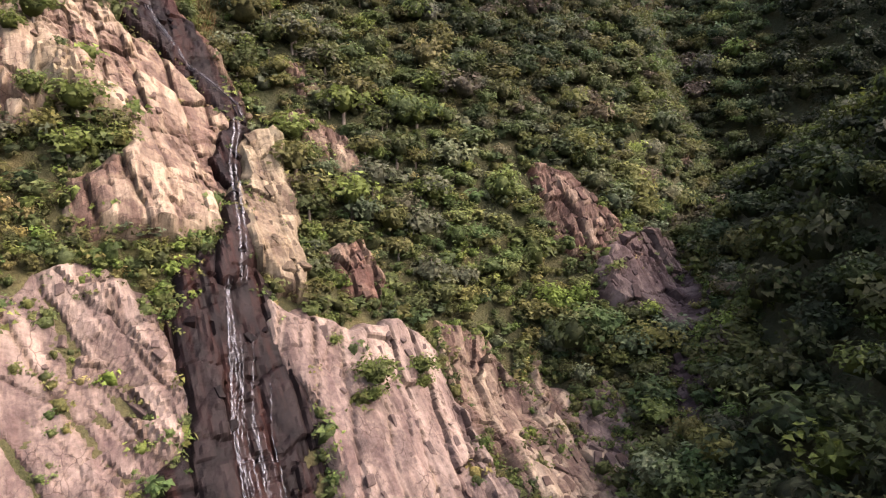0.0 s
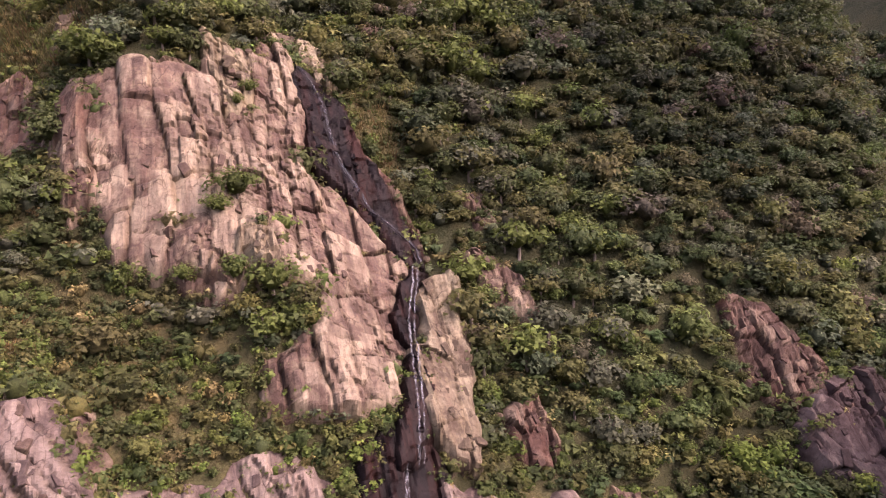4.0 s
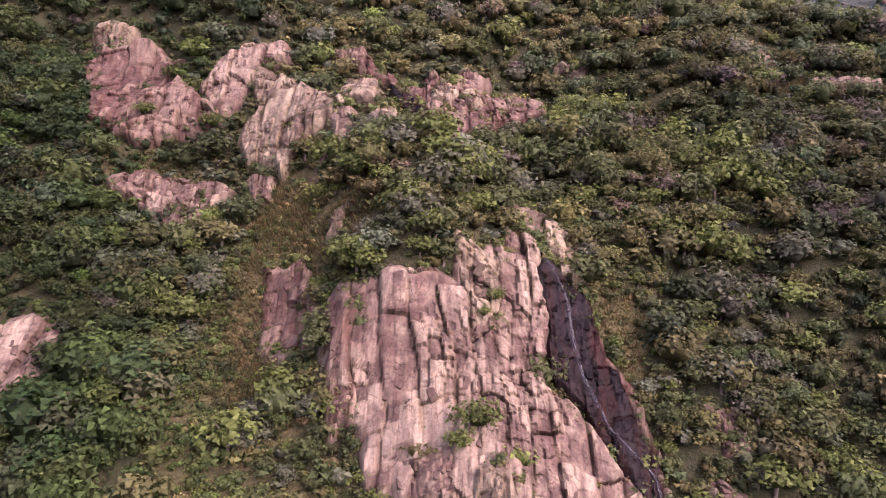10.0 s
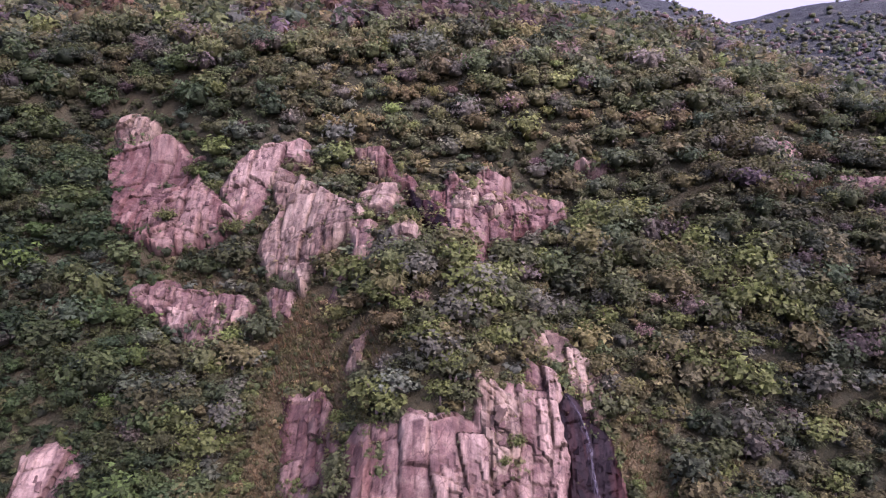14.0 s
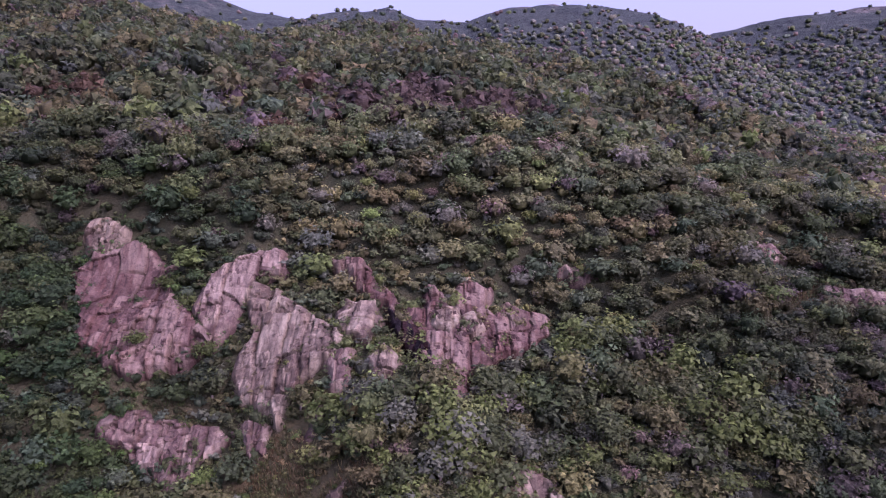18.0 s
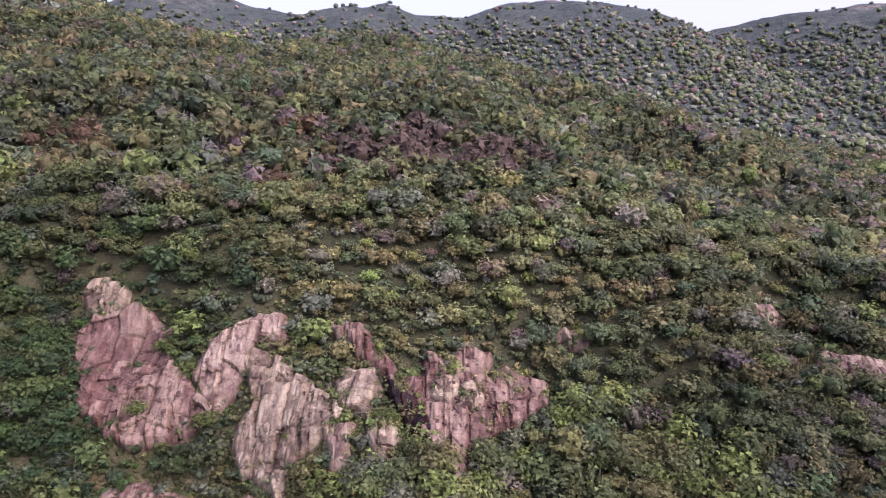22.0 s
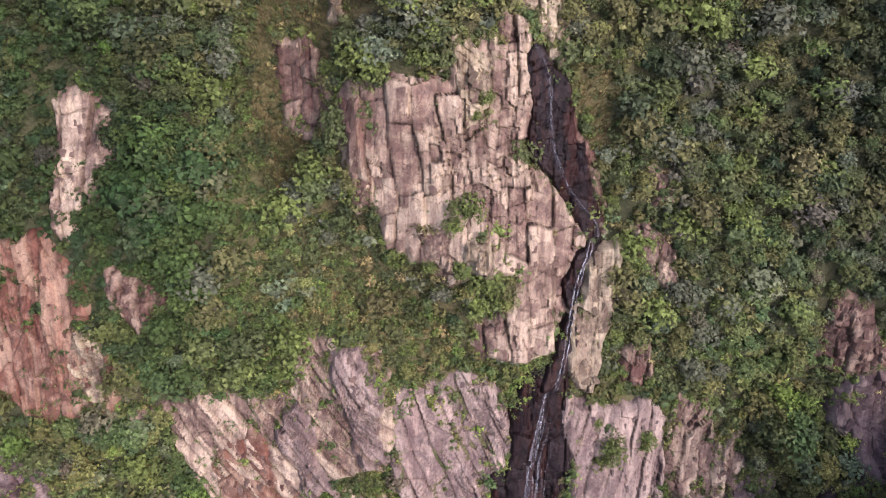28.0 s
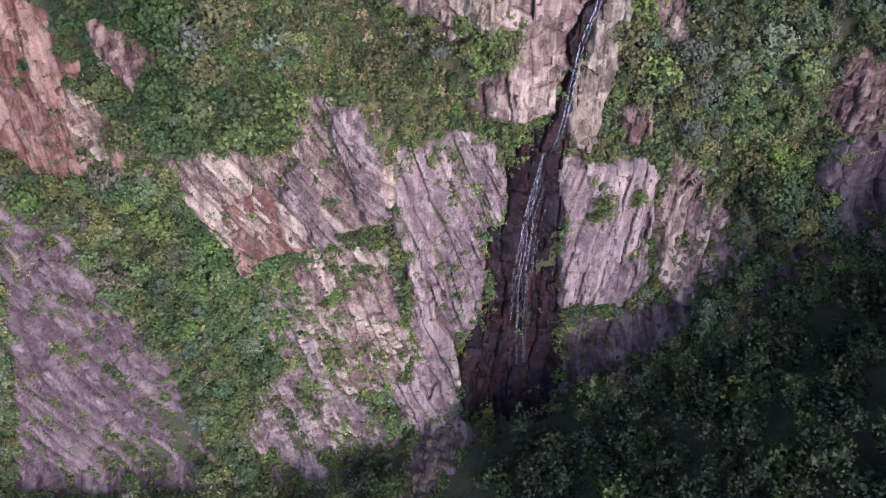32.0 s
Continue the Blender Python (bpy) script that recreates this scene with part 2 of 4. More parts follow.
# ---- building helpers ----
def mesh_from(name, verts, faces, mat, tint=None, smooth=False):
    """A mesh from arrays of vertices and equal-sided faces, with an optional colour for each vertex."""
    verts, faces = np.asarray(verts, np.float32), np.asarray(faces, np.int32)
    k = faces.shape[1]
    me = bpy.data.meshes.new(name)
    me.vertices.add(len(verts))
    me.vertices.foreach_set("co", verts.ravel())
    me.loops.add(faces.size)
    me.loops.foreach_set("vertex_index", faces.ravel())
    me.polygons.add(len(faces))
    me.polygons.foreach_set("loop_start", np.arange(0, faces.size, k, dtype=np.int32))
    me.polygons.foreach_set("use_smooth", np.full(len(faces), smooth))
    me.update(calc_edges=True)
    me.materials.append(mat)
    if tint is not None:
        at = me.attributes.new("tint", "FLOAT_COLOR", "POINT")
        at.data.foreach_set("color", np.c_[tint, np.ones(len(tint))].astype(np.float32).ravel())
    return me


def part(name, me, parent, label=""):
    ob = new(name, me)
    ob.parent = parent
    return tagged(ob, label)


def grid_faces(nx, ny):
    i = (np.arange(ny - 1)[:, None] * nx + np.arange(nx - 1)[None]).ravel()
    return np.stack([i, i + 1, i + nx + 1, i + nx], 1)


rng = np.random.default_rng(7)


def hash2(i, j, k):
    """Repeatable random numbers in 0..1 for whole-number cells."""
    h = np.sin(i * 127.1 + j * 311.7 + k * 74.7) * 43758.5453
    return h - np.floor(h)


def value_noise(x, y, k):
    i, j = np.floor(x), np.floor(y)
    u, v = x - i, y - j
    u, v = u * u * (3 - 2 * u), v * v * (3 - 2 * v)
    a, b, c, d = hash2(i, j, k), hash2(i + 1, j, k), hash2(i, j + 1, k), hash2(i + 1, j + 1, k)
    return (a + (b - a) * u) * (1 - v) + (c + (d - c) * u) * v - 0.5


def fbm(x, y, k, octaves=4):
    return sum(value_noise(x * 2**o, y * 2**o, k + o) * 0.5**o for o in range(octaves))


def cells(x, y, k):
    """Jittered cells: a random number for the nearest cell and the distance to the border."""
    i, j = np.floor(x), np.floor(y)
    best, second, val = np.full(x.shape, 9.0), np.full(x.shape, 9.0), np.zeros(x.shape)
    for di in (-1, 0, 1):
        for dj in (-1, 0, 1):
            a, b = i + di, j + dj
            d = np.hypot(a + hash2(a, b, k) - x, b + hash2(a, b, k + 9) - y)
            near = d < best
            second = np.where(near, best, np.minimum(second, d))
            val = np.where(near, hash2(a, b, k + 5), val)
            best = np.where(near, d, best)
    return val, second - best


# Terrain: the mountainside in metres, y into the slope, z up.
def bump(x, y, cx, cy, rx, ry, h):
    return h * np.exp(-((x - cx) / rx) ** 2 - ((y - cy) / ry) ** 2)


def mix_max(a, b, k):
    return 0.5 * (a + b + np.sqrt((a - b) ** 2 + k * k))


def mix_min(a, b, k):
    return 0.5 * (a + b - np.sqrt((a - b) ** 2 + k * k))


def height(x, y):
    """Ground height of the whole valley side at x, y."""
    x, y = np.asarray(x, float), np.asarray(y, float)
    # the steep face and its hollows and buttresses
    face = 26 + (y - 32) * 1.12
    face = face + bump(x, y, -40, 88, 30, 20, -10.1) + bump(x, y, 10, 105, 40, 16, -8.6)
    face = face + bump(x, y, 60, 100, 35, 25, -6.8) + bump(x, y, 5, 60, 25, 25, -1.4)
    face = face + bump(x, y, 40, 50, 30, 20, -5.8) + bump(x, y, -58, 109, 13, 10, -6.3)
    face = face + bump(x, y, 85, 39, 13, 10, -12.6) + bump(x, y, 13, 75, 13, 10, -0.8)
    face = face + bump(x, y, 23, 57, 13, 10, -4.1) + bump(x, y, 35, 59, 13, 10, 2.2)
    face = face + bump(x, y, -46, 115, 13, 10, 4.9) + bump(x, y, -2, 79, 13, 10, 6.4)
    face = face + bump(x, y, 43, 34, 13, 10, -6.9) + bump(x, y, -6, 66, 13, 10, 10.3)
    face = face + bump(x, y, -14, 38, 13, 10, 5.6) + bump(x, y, -18, 67, 9, 7, -6.3)
    face = face + bump(x, y, -16, 90, 9, 7, 4.8) + bump(x, y, 6, 52, 9, 7, 5.4)
    face = face + bump(x, y, 69, 111, 9, 7, -9.3) + bump(x, y, 12, 43, 9, 7, 3.6)
    face = face + bump(x, y, 11, 84, 9, 7, -5.9) + bump(x, y, -60, 122, 9, 7, -6.3)
    face = face + bump(x, y, -51, 68, 9, 7, -2.9) + bump(x, y, 56, 40, 9, 7, -5.2)
    face = face + bump(x, y, 14, 103, 9, 7, -5.7) + bump(x, y, 32, 94, 9, 7, -6.6)
    face = face + bump(x, y, 37, 73, 9, 7, -2.8) + bump(x, y, 55, 111, 9, 7, -7.5)
    face = face + bump(x, y, 22, 122, 9, 7, -5.2) + bump(x, y, -22, 110, 9, 7, -4.5)
    face = face + bump(x, y, -47, 107, 9, 7, -8.2) + bump(x, y, -66, 110, 9, 7, -7.4)
    face = face + bump(x, y, 44, 66, 9, 7, -3.7) + bump(x, y, 12, 115, 9, 7, 3.2)
    face = face + bump(x, y, -31, 55, 7, 6, 3.5) + bump(x, y, -6, 79, 8, 4, 2.5)
    # the side gully beyond the right-hand edge of the spur
    edge = 78 + (np.clip(y, 20, 140) - 37) * 0.62
    over = np.maximum(x - edge, 0)
    face = face - 1.3 * mix_min(over, 30.0 + 0 * x, 6)
    # crest, and the wooded hill behind it
    brow = np.interp(x, [-160, -60, 20, 50, 95, 180], [117, 118, 116, 111, 101, 78])
    ridge = np.interp(x, [-420, -133, -92, -60, -20, 20, 80, 180, 420], [232, 174, 158, 170, 166, 152, 132, 112, 84])
    hill = brow + (y - 122) * np.where(y < 122, 0.2, 0.0)
    rows = [(122, brow)]
    rows.append((170, np.interp(x, [-420, -93, -33, 9, 37, 98, 180, 420], [178, 138, 130, 131, 122, 109, 86, 70])))
    rows.append((212, np.interp(x, [-420, -97, -33, 9, 34, 51, 98, 180, 420], [196, 146, 140, 140, 134, 130, 116, 94, 74])))
    rows.append((250, np.interp(x, [-420, -100, -62, -12, 30, 87, 180, 420], [208, 158, 147, 152, 142, 123, 101, 78])))
    rows.append((345, ridge))
    for (y0, low), (y1, top) in zip(rows, rows[1:]):
        hill = np.where(y >= y0, low + (top - low) * np.clip((y - y0) / (y1 - y0), 0, 1), hill)
    hill = hill + bump(x, y, -2, 129, 24, 12, 3.0)
    swell = np.clip((y - 125) / 60, 0, 1) * np.clip((700 - y) / 300, 0, 1)
    hill = hill + swell * (5 * np.sin(x / 37 + 0.6 * np.sin(y / 41)) * np.sin(y / 33 + x / 90) + 2.5 * np.sin(x / 15 + y / 24))
    down = np.clip((y - 360) / 240, 0, 1)
    hill = hill - (ridge - 96) * down * down * (3 - 2 * down)
    # the mountains at the head of the valley
    far = bump(x, y, -380, 1050, 160, 330, 92) + bump(x, y, -118, 980, 110, 300, 72) + bump(x, y, 152, 1000, 150, 320, 79)
    far = far + bump(x, y, 315, 1030, 90, 320, 33) + bump(x, y, 490, 1000, 95, 330, 34) + bump(x, y, 690, 1000, 170, 360, 87)
    far = far + bump(x, y, -700, 1150, 260, 400, 44) + bump(x, y, 150, 1150, 2600, 380, 152)
    top = hill + far
    land = mix_min(face, top, 5.0)
    # the shaded far side of that gully
    right = np.minimum(-14 + 0.85 * np.clip(y, -10, 150) + 1.1 * (over - 24), 128 - 0.3 * np.maximum(y - 110, 0))
    land = np.where((over > 0) & (y < 400), mix_max(land, right, 4.0), land)
    # the opposite bank of the gorge
    line = -2 + 0.5 * x
    away = (line - y) * 0.894
    foot = 26 + (line - 32) * 1.02
    steep = np.interp(x, [-80, 0, 40, 90], [0.25, 0.3, 0.6, 0.85])
    most = np.interp(x, [-80, 0, 40, 90, 200], [9, 12, 15, 22, 30])
    bank = np.clip(foot, -14, 34) + mix_min(steep * away, most, 6.0) - 3
    return mix_max(np.where(y > 300, land, np.maximum(land, -60)), np.where(away > -60, bank, -1e3), 3.0)


def axis(*spans):
    """Grid lines: (from, to, step) spans laid end to end."""
    return np.unique(np.round(np.concatenate([np.arange(a, b + 1e-6, s) for a, b, s in spans]), 3))


def scrubby(x, y):
    """The open grassy ground beside the falls, 0 to 1."""
    s = bump(x, y, -16, 45, 20, 16, 0.7) + bump(x, y, -23, 66, 8, 13, 1.3) + bump(x, y, -34, 14, 48, 26, 0.45) + bump(x, y, 45, 40, 30, 6, 0.5)
    s = s + bump(x, y, 22, 70, 4, 7, 1.0) + bump(x, y, -20, 84, 6, 6, 0.6) + bump(x, y, -8, 36, 30, 14, 0.8)
    s = s + bump(x, y, -60, 84, 14, 8, 0.5) + bump(x, y, -22, 92, 16, 7, 0.6) + bump(x, y, 3, 92, 12, 5, 0.4)
    s = s * np.where(x < -26, np.clip(1 - (-26 - x) / 10, 0.3, 1), 1)
    return np.clip(s * (1 + 1.2 * fbm(x / 7, y / 7, 33)), 0, 1)


def strawy(x, y):
    """Steep banks of straw-coloured grass beside the buttress, the chute and the upper cliffs."""
    s = bump(x, y, -21, 68, 5, 11, 1.4) + bump(x, y, 21, 66, 3.5, 6, 1.2) + bump(x, y, -14, 74, 8, 3, 1.0) + bump(x, y, -22, 82, 5, 5, 0.9)
    s = s + bump(x, y, -44, 90, 14, 4, 0.7) + bump(x, y, -55, 106, 6, 6, 0.7) + bump(x, y, -12, 47, 12, 5, 0.7) + bump(x, y, 56, 104, 9, 4, 0.8)
    return s * (1 + 1.2 * fbm(x / 5, y / 5, 58))


def ground_tint(x, y):
    """Leaf litter under the woods, dry grass and earth on open ground."""
    s = scrubby(x, y).ravel()[:, None]
    return (1 - s) * np.array([0.034, 0.037, 0.017]) + s * np.array([0.058, 0.056, 0.025]) + np.clip(strawy(x, y), 0, 1).ravel()[:, None] * np.array([0.046, 0.033, 0.015])


def folds(x, y):
    """Gullies and spurs on the far mountains."""
    w = np.clip((y - 420) / 250, 0, 1)
    return w * (7 - 26 * np.abs(fbm(x / 130 + 0.3 * fbm(x / 60, y / 60, 23), y / 300, 21, 3)))


# the ground, one sheet to the horizon: fine on the face, coarse far away
gx = axis((-4000, -900, 310), (-900, -260, 20), (-260, -110, 6), (-110, 130, 1.6), (130, 260, 5), (260, 900, 20), (900, 4000, 310))
gy = axis((-1600, -200, 100), (-200, -50, 10), (-50, 130, 1.4), (130, 420, 5), (420, 1300, 16), (1300, 4200, 145))
X, Y = np.meshgrid(gx, gy)
rough_amp = np.where((Y > 420) | (Y < -60), 9.0, 1.6)
Z = height(X, Y) + folds(X, Y) + fbm(X / np.where(Y > 420, 90, 14), Y / np.where(Y > 420, 90, 14), 3) * rough_amp
ground = new("ground", mesh_from("ground", np.stack([X, Y, Z], -1).reshape(-1, 3), grid_faces(len(gx), len(gy)), MAT_GROUND, ground_tint(X, Y), smooth=True))
ground.data.materials.append(MAT_HILLS)
mid = (Y[:-1, :-1] > 420).ravel()
ground.data.polygons.foreach_set("material_index", mid.astype(np.int32))
tagged(ground, "steep mountainside of brown soil and dry grass under scrub", "ground", kind="structure")


def soil(x, y):
    """Height of the ground sheet itself."""
    x, y = np.asarray(x, float), np.asarray(y, float)
    far = y > 420
    s = np.where(far, 90, 14)
    return height(x, y) + folds(x, y) + fbm(x / s, y / s, 3) * np.where(far | (y < -60), 9.0, 1.6)


# ---- rock ----
OUT = np.array([0.0, -0.74, 0.67])
ROCKS = []
CLEAR = {}


def inside(poly, x, y):
    """Signed distance into a polygon, in metres along the ground."""
    poly = np.asarray(poly, float)
    hit, dist = np.zeros(x.shape, bool), np.full(x.shape, 1e9)
    for (ax, ay), (bx, by) in zip(poly, np.roll(poly, -1, 0)):
        if ay != by:
            hit ^= ((ay > y) != (by > y)) & (x < (bx - ax) * (y - ay) / (by - ay) + ax)
        dx, dy = bx - ax, (by - ay) * 1.45
        t = np.clip(((x - ax) * dx + (y - ay) * 1.45 * dy) / (dx * dx + dy * dy + 1e-9), 0, 1)
        dist = np.minimum(dist, np.hypot(x - ax - t * dx, (y - ay) * 1.45 - t * dy))
    return np.where(hit, dist, -dist)


def joints(a, b, w, h, k):
    """Blocks between upright and cross joints: a random number for each, the tilt across it, and the way to its joints."""
    a = a / w + 0.55 * value_noise(a / (3.1 * w), b / (2.2 * h), k + 2)
    i = np.floor(a)
    b = b / h + 3 * hash2(i, 0 * i, k + 1) + 0.5 * value_noise(a, b / h, k + 4)
    j = np.floor(b)
    u, v = a - i, b - j
    side = (hash2(i, j, k + 6) - 0.5) * (u - 0.5) + (hash2(i, j, k + 7) - 0.5) * (v - 0.5)
    return hash2(i, j, k) - 0.5, side, np.minimum(u, 1 - u) * w, np.minimum(v, 1 - v) * h


def crag(x, y, run, k, block, lean, tall):
    """Broken granite: joint-bounded columns, ledges, open cracks and weathering, in metres out of the face; and for each spot
    the tone of its column, how near an open joint is, and the tone of its block."""
    a = x + lean * run + 2.2 * fbm(x / 12, run / 18, k + 3) + 0.3 * fbm(x / 2.5, run / 4, k + 5)
    b = run + 0.9 * fbm(x / 6, run / 9, k + 8)
    part_way = np.clip(0.6 + 1.7 * fbm(x / 6, y / 6, k + 50, 2), 0.12, 1.25)
    v1, t1, p1, q1 = joints(a, b, 3.3, 8.5 * tall, k)
    v2, t2, p2, q2 = joints(a + 0.7, b, 1.45, 2.6 * tall, k + 20)
    v3, t3, p3, q3 = joints(a, b + 0.4, 0.7, 1.2 * tall, k + 40)
    d = block * (v1 * 1.25 + t1 * 1.1 + part_way * (v2 * 0.95 + t2 * 0.85) + part_way * (v3 * 0.45 + t3 * 0.4))
    d = d - block * (0.5 * np.exp(-p1 / 0.17) + 0.4 * np.exp(-q1 / 0.15) + part_way * (0.3 * np.exp(-p2 / 0.13) + 0.32 * np.exp(-q2 / 0.13) + 0.1 * np.exp(-p3 / 0.1)))
    d = d + 0.9 * fbm(x / 9, y / 9, k + 60, 3) + 0.16 * fbm(x / 0.7, y / 0.7, k + 70, 3)
    open_joint = np.exp(-(p1 / 0.2) ** 2) + 0.8 * np.exp(-(q1 / 0.17) ** 2) + part_way * (0.75 * np.exp(-(p2 / 0.15) ** 2) + 0.8 * np.exp(-(q2 / 0.15) ** 2) + 0.25 * np.exp(-(p3 / 0.12) ** 2))
    worn = np.clip(0.75 + 1.8 * fbm(x / 1.7, y / 1.7, k + 33, 2), 0.1, 1)
    look_of = np.stack([v1 * 0.7 + v2 * 0.6 + 0.5, np.clip(open_joint * worn, 0, 1), 0.5 + 0.6 * v2 + 0.5 * v3], -1)
    return 1.1 * d, np.clip(look_of, 0, 1)


def outcrop(name, label, poly, mat, lift=1.2, block=0.7, lean=0.0, step=0.25, soft=1.1, clear=0.5, k=1, tall=1.0):
    """A rock face over a patch of the slope, sunk into the ground round its rim."""
    poly = np.asarray(poly, float)
    lo, hi = poly.min(0) - 1.5, poly.max(0) + 1.5
    # grid lines at even steps up the face, closer in plan where it is steep
    xs, yy = np.arange(lo[0], hi[0], step), np.arange(lo[1], hi[1] + 0.1, 0.1)
    rise = np.percentile(np.abs(np.diff(soil(*np.meshgrid(xs[::6], yy)), axis=0)), 75, axis=1)
    up = np.r_[0, np.cumsum(np.hypot(0.1, rise))]
    ys = np.interp(np.arange(0, up[-1], step), up, yy)
    X, Y = np.meshgrid(xs, ys)
    S = soil(X, Y)
    d = inside(poly, X + 1.6 * fbm(X / 3, Y / 3, k + 80, 3), Y + 1.2 * fbm(X / 3, Y / 3, k + 90, 3)) + (0.5 if clear < 2 else 1.0)
    rim = np.clip(d / soft, -1, 1)
    rough, blocks = crag(X, Y, 0.75 * Y + 0.85 * S, k, block, lean, tall)
    D = np.where(d > 0, (lift + rough) * np.clip(rim, 0, 1) ** 0.6, 1.6 * rim)
    P = np.stack([X, Y, S], -1) + D[..., None] * OUT
    F = grid_faces(len(xs), len(ys))
    F = F[(d.ravel()[F] > -0.7).any(1)]
    used = np.unique(F)
    remap = np.zeros(X.size, np.int32)
    remap[used] = np.arange(len(used))
    me = mesh_from(name, P.reshape(-1, 3)[used], remap[F], mat)
    at = me.attributes.new("blocks", "FLOAT_COLOR", "POINT")
    at.data.foreach_set("color", np.c_[blocks.reshape(-1, 3)[used], np.ones(len(used))].astype(np.float32).ravel())
    ob = new(name, me)
    tagged(ob, label, "rock face", group="cliffs of the valley side")
    ROCKS.append((poly, ob))
    CLEAR[ob.name] = clear
    return ob


def bare(x, y, margin=0.6, own=True):
    """Where the rock leaves no room for plants."""
    out = np.zeros(np.shape(x), bool)
    for poly, ob in ROCKS:
        lo, hi = poly.min(0) - 3, poly.max(0) + 3
        box = (x > lo[0]) & (x < hi[0]) & (y > lo[1]) & (y < hi[1])
        if box.any():
            if not own:
                out[box] |= inside(poly, x[box], y[box]) > margin
                continue
            edge = margin - CLEAR[ob.name]
            out[box] |= (inside(poly, x[box], y[box]) > edge) | (inside(poly, x[box], y[box] + 1.1) > edge + 0.3)
    return out


outcrop("buttress", "tall pink and pale granite buttress with vertical joints",
        [(-13.7, 67.6), (-7.2, 64.7), (-2.9, 64.6), (1.5, 65.2), (2.1, 68.3), (7.6, 71.1), (8.4, 74.0), (11.7, 73.3), (12.1, 69.5), (13.0, 65.9), (11.4, 61.9), (14.8, 62.0), (18.2, 59.1), (22.0, 56.3), (21.6, 53.5), (21.4, 54.6), (19.2, 47.1), (17.1, 42.5), (13.2, 41.1), (9.8, 41.3), (5.3, 42.0), (4.4, 44.8), (9.5, 45.8), (10.6, 49.3), (4.6, 49.0), (1.5, 48.3), (-0.8, 49.7), (-4.7, 51.8), (-7.0, 52.4), (-7.8, 55.2), (-10.3, 57.1), (-11.7, 56.6), (-13.0, 60.6), (-13.9, 65.4)], ROCK_PINK, lift=1.6, block=0.8, k=3)
outcrop("peak_rock", "pale blocky granite knob at the head of the falls",
        [(7.8, 78.7), (12.9, 81.8), (14.3, 79.1), (16.5, 75.7), (17.3, 71.3), (16.1, 70.2), (14.5, 70.8), (12.1, 72.0), (9.7, 73.6), (8.1, 75.3)], ROCK_PALE, lift=1.2, block=0.8, k=5)
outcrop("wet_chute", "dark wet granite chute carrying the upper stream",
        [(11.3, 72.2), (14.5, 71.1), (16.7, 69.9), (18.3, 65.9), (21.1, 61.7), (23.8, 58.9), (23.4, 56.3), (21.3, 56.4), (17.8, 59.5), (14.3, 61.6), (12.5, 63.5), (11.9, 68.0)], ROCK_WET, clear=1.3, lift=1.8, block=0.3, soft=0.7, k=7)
outcrop("chute_bank", "red-brown rock bank beside the stream chute",
        [(16.7, 69.9), (19.1, 66.6), (22.6, 62.3), (24.2, 59.1), (21.2, 61.6), (18.3, 65.7)], ROCK_RED, clear=0.9, lift=1.3, block=0.45, k=8)
outcrop("fall_pillar", "rounded pale granite pillar beside the narrow fall",
        [(22.2, 55.6), (24.1, 56.7), (26.8, 56.1), (27.7, 53.7), (25.9, 51.1), (25.6, 47.2), (24.3, 43.0), (22.7, 38.9), (19.8, 38.6), (19.0, 42.9), (19.9, 47.9), (21.1, 52.9)], ROCK_PALE, clear=1.2, lift=2.3, block=0.45, k=9)
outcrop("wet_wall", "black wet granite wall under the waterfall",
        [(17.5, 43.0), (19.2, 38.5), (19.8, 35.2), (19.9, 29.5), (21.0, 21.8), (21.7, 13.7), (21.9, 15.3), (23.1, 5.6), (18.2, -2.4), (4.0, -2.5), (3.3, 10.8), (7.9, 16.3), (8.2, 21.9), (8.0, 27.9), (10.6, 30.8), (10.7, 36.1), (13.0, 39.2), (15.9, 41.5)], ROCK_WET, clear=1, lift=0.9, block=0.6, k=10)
outcrop("fall_cliff", "sunlit pale granite cliff beside the waterfall",
        [(19.3, 37.7), (24.7, 37.5), (32.8, 39.4), (36.1, 37.4), (36.0, 30.5), (36.5, 21.9), (32.6, 17.4), (26.7, 17.8), (21.4, 18.2), (20.0, 29.5)], ROCK_GREY, clear=0.8, lift=1.6, block=0.7, lean=-0.15, k=11, tall=1.9)
outcrop("cracked_cliff", "pinkish granite cliff split by slanting cracks",
        [(36.7, 37.4), (38.9, 39.7), (43.8, 38.6), (46.8, 34.1), (52.1, 26.7), (52.2, 23.6), (48.1, 19.7), (40.0, 19.6), (36.9, 22.8)], ROCK_PINK, clear=0.8, lift=1.4, block=0.7, lean=-0.25, k=12, tall=1.8)
outcrop("ledge_rock", "small red granite ledge among bushes",
        [(27.7, 44.0), (32.0, 45.4), (33.3, 41.8), (31.1, 40.3), (28.1, 40.6)], ROCK_RED, clear=1.3, k=13)
outcrop("red_knoll", "red granite knoll standing out of the woods",
        [(59.1, 49.6), (63.3, 48.7), (67.4, 44.6), (70.2, 39.1), (65.4, 36.9), (62.4, 40.8), (58.9, 44.3)], ROCK_RED, clear=1, k=14)
outcrop("spur_end", "purple-grey granite spur end above the gorge",
        [(62.7, 41.3), (66.9, 40.9), (76.4, 43.5), (82.4, 43.2), (75.0, 33.8), (68.1, 27.1), (60.5, 20.4), (63.2, 26.8), (65.6, 32.9), (61.8, 33.5), (61.3, 38.2)], ROCK_PURPLE, clear=0.9, lift=1.8, block=0.9, k=15)
outcrop("undercut_rock", "dark reddish rock under the spur end",
        [(62.2, 29.0), (61.9, 25.3), (58.0, 19.9), (51.3, 14.8), (50.0, 16.7), (54.7, 22.6)], ROCK_PURPLE, clear=1, lift=0.9, block=0.6, k=39)
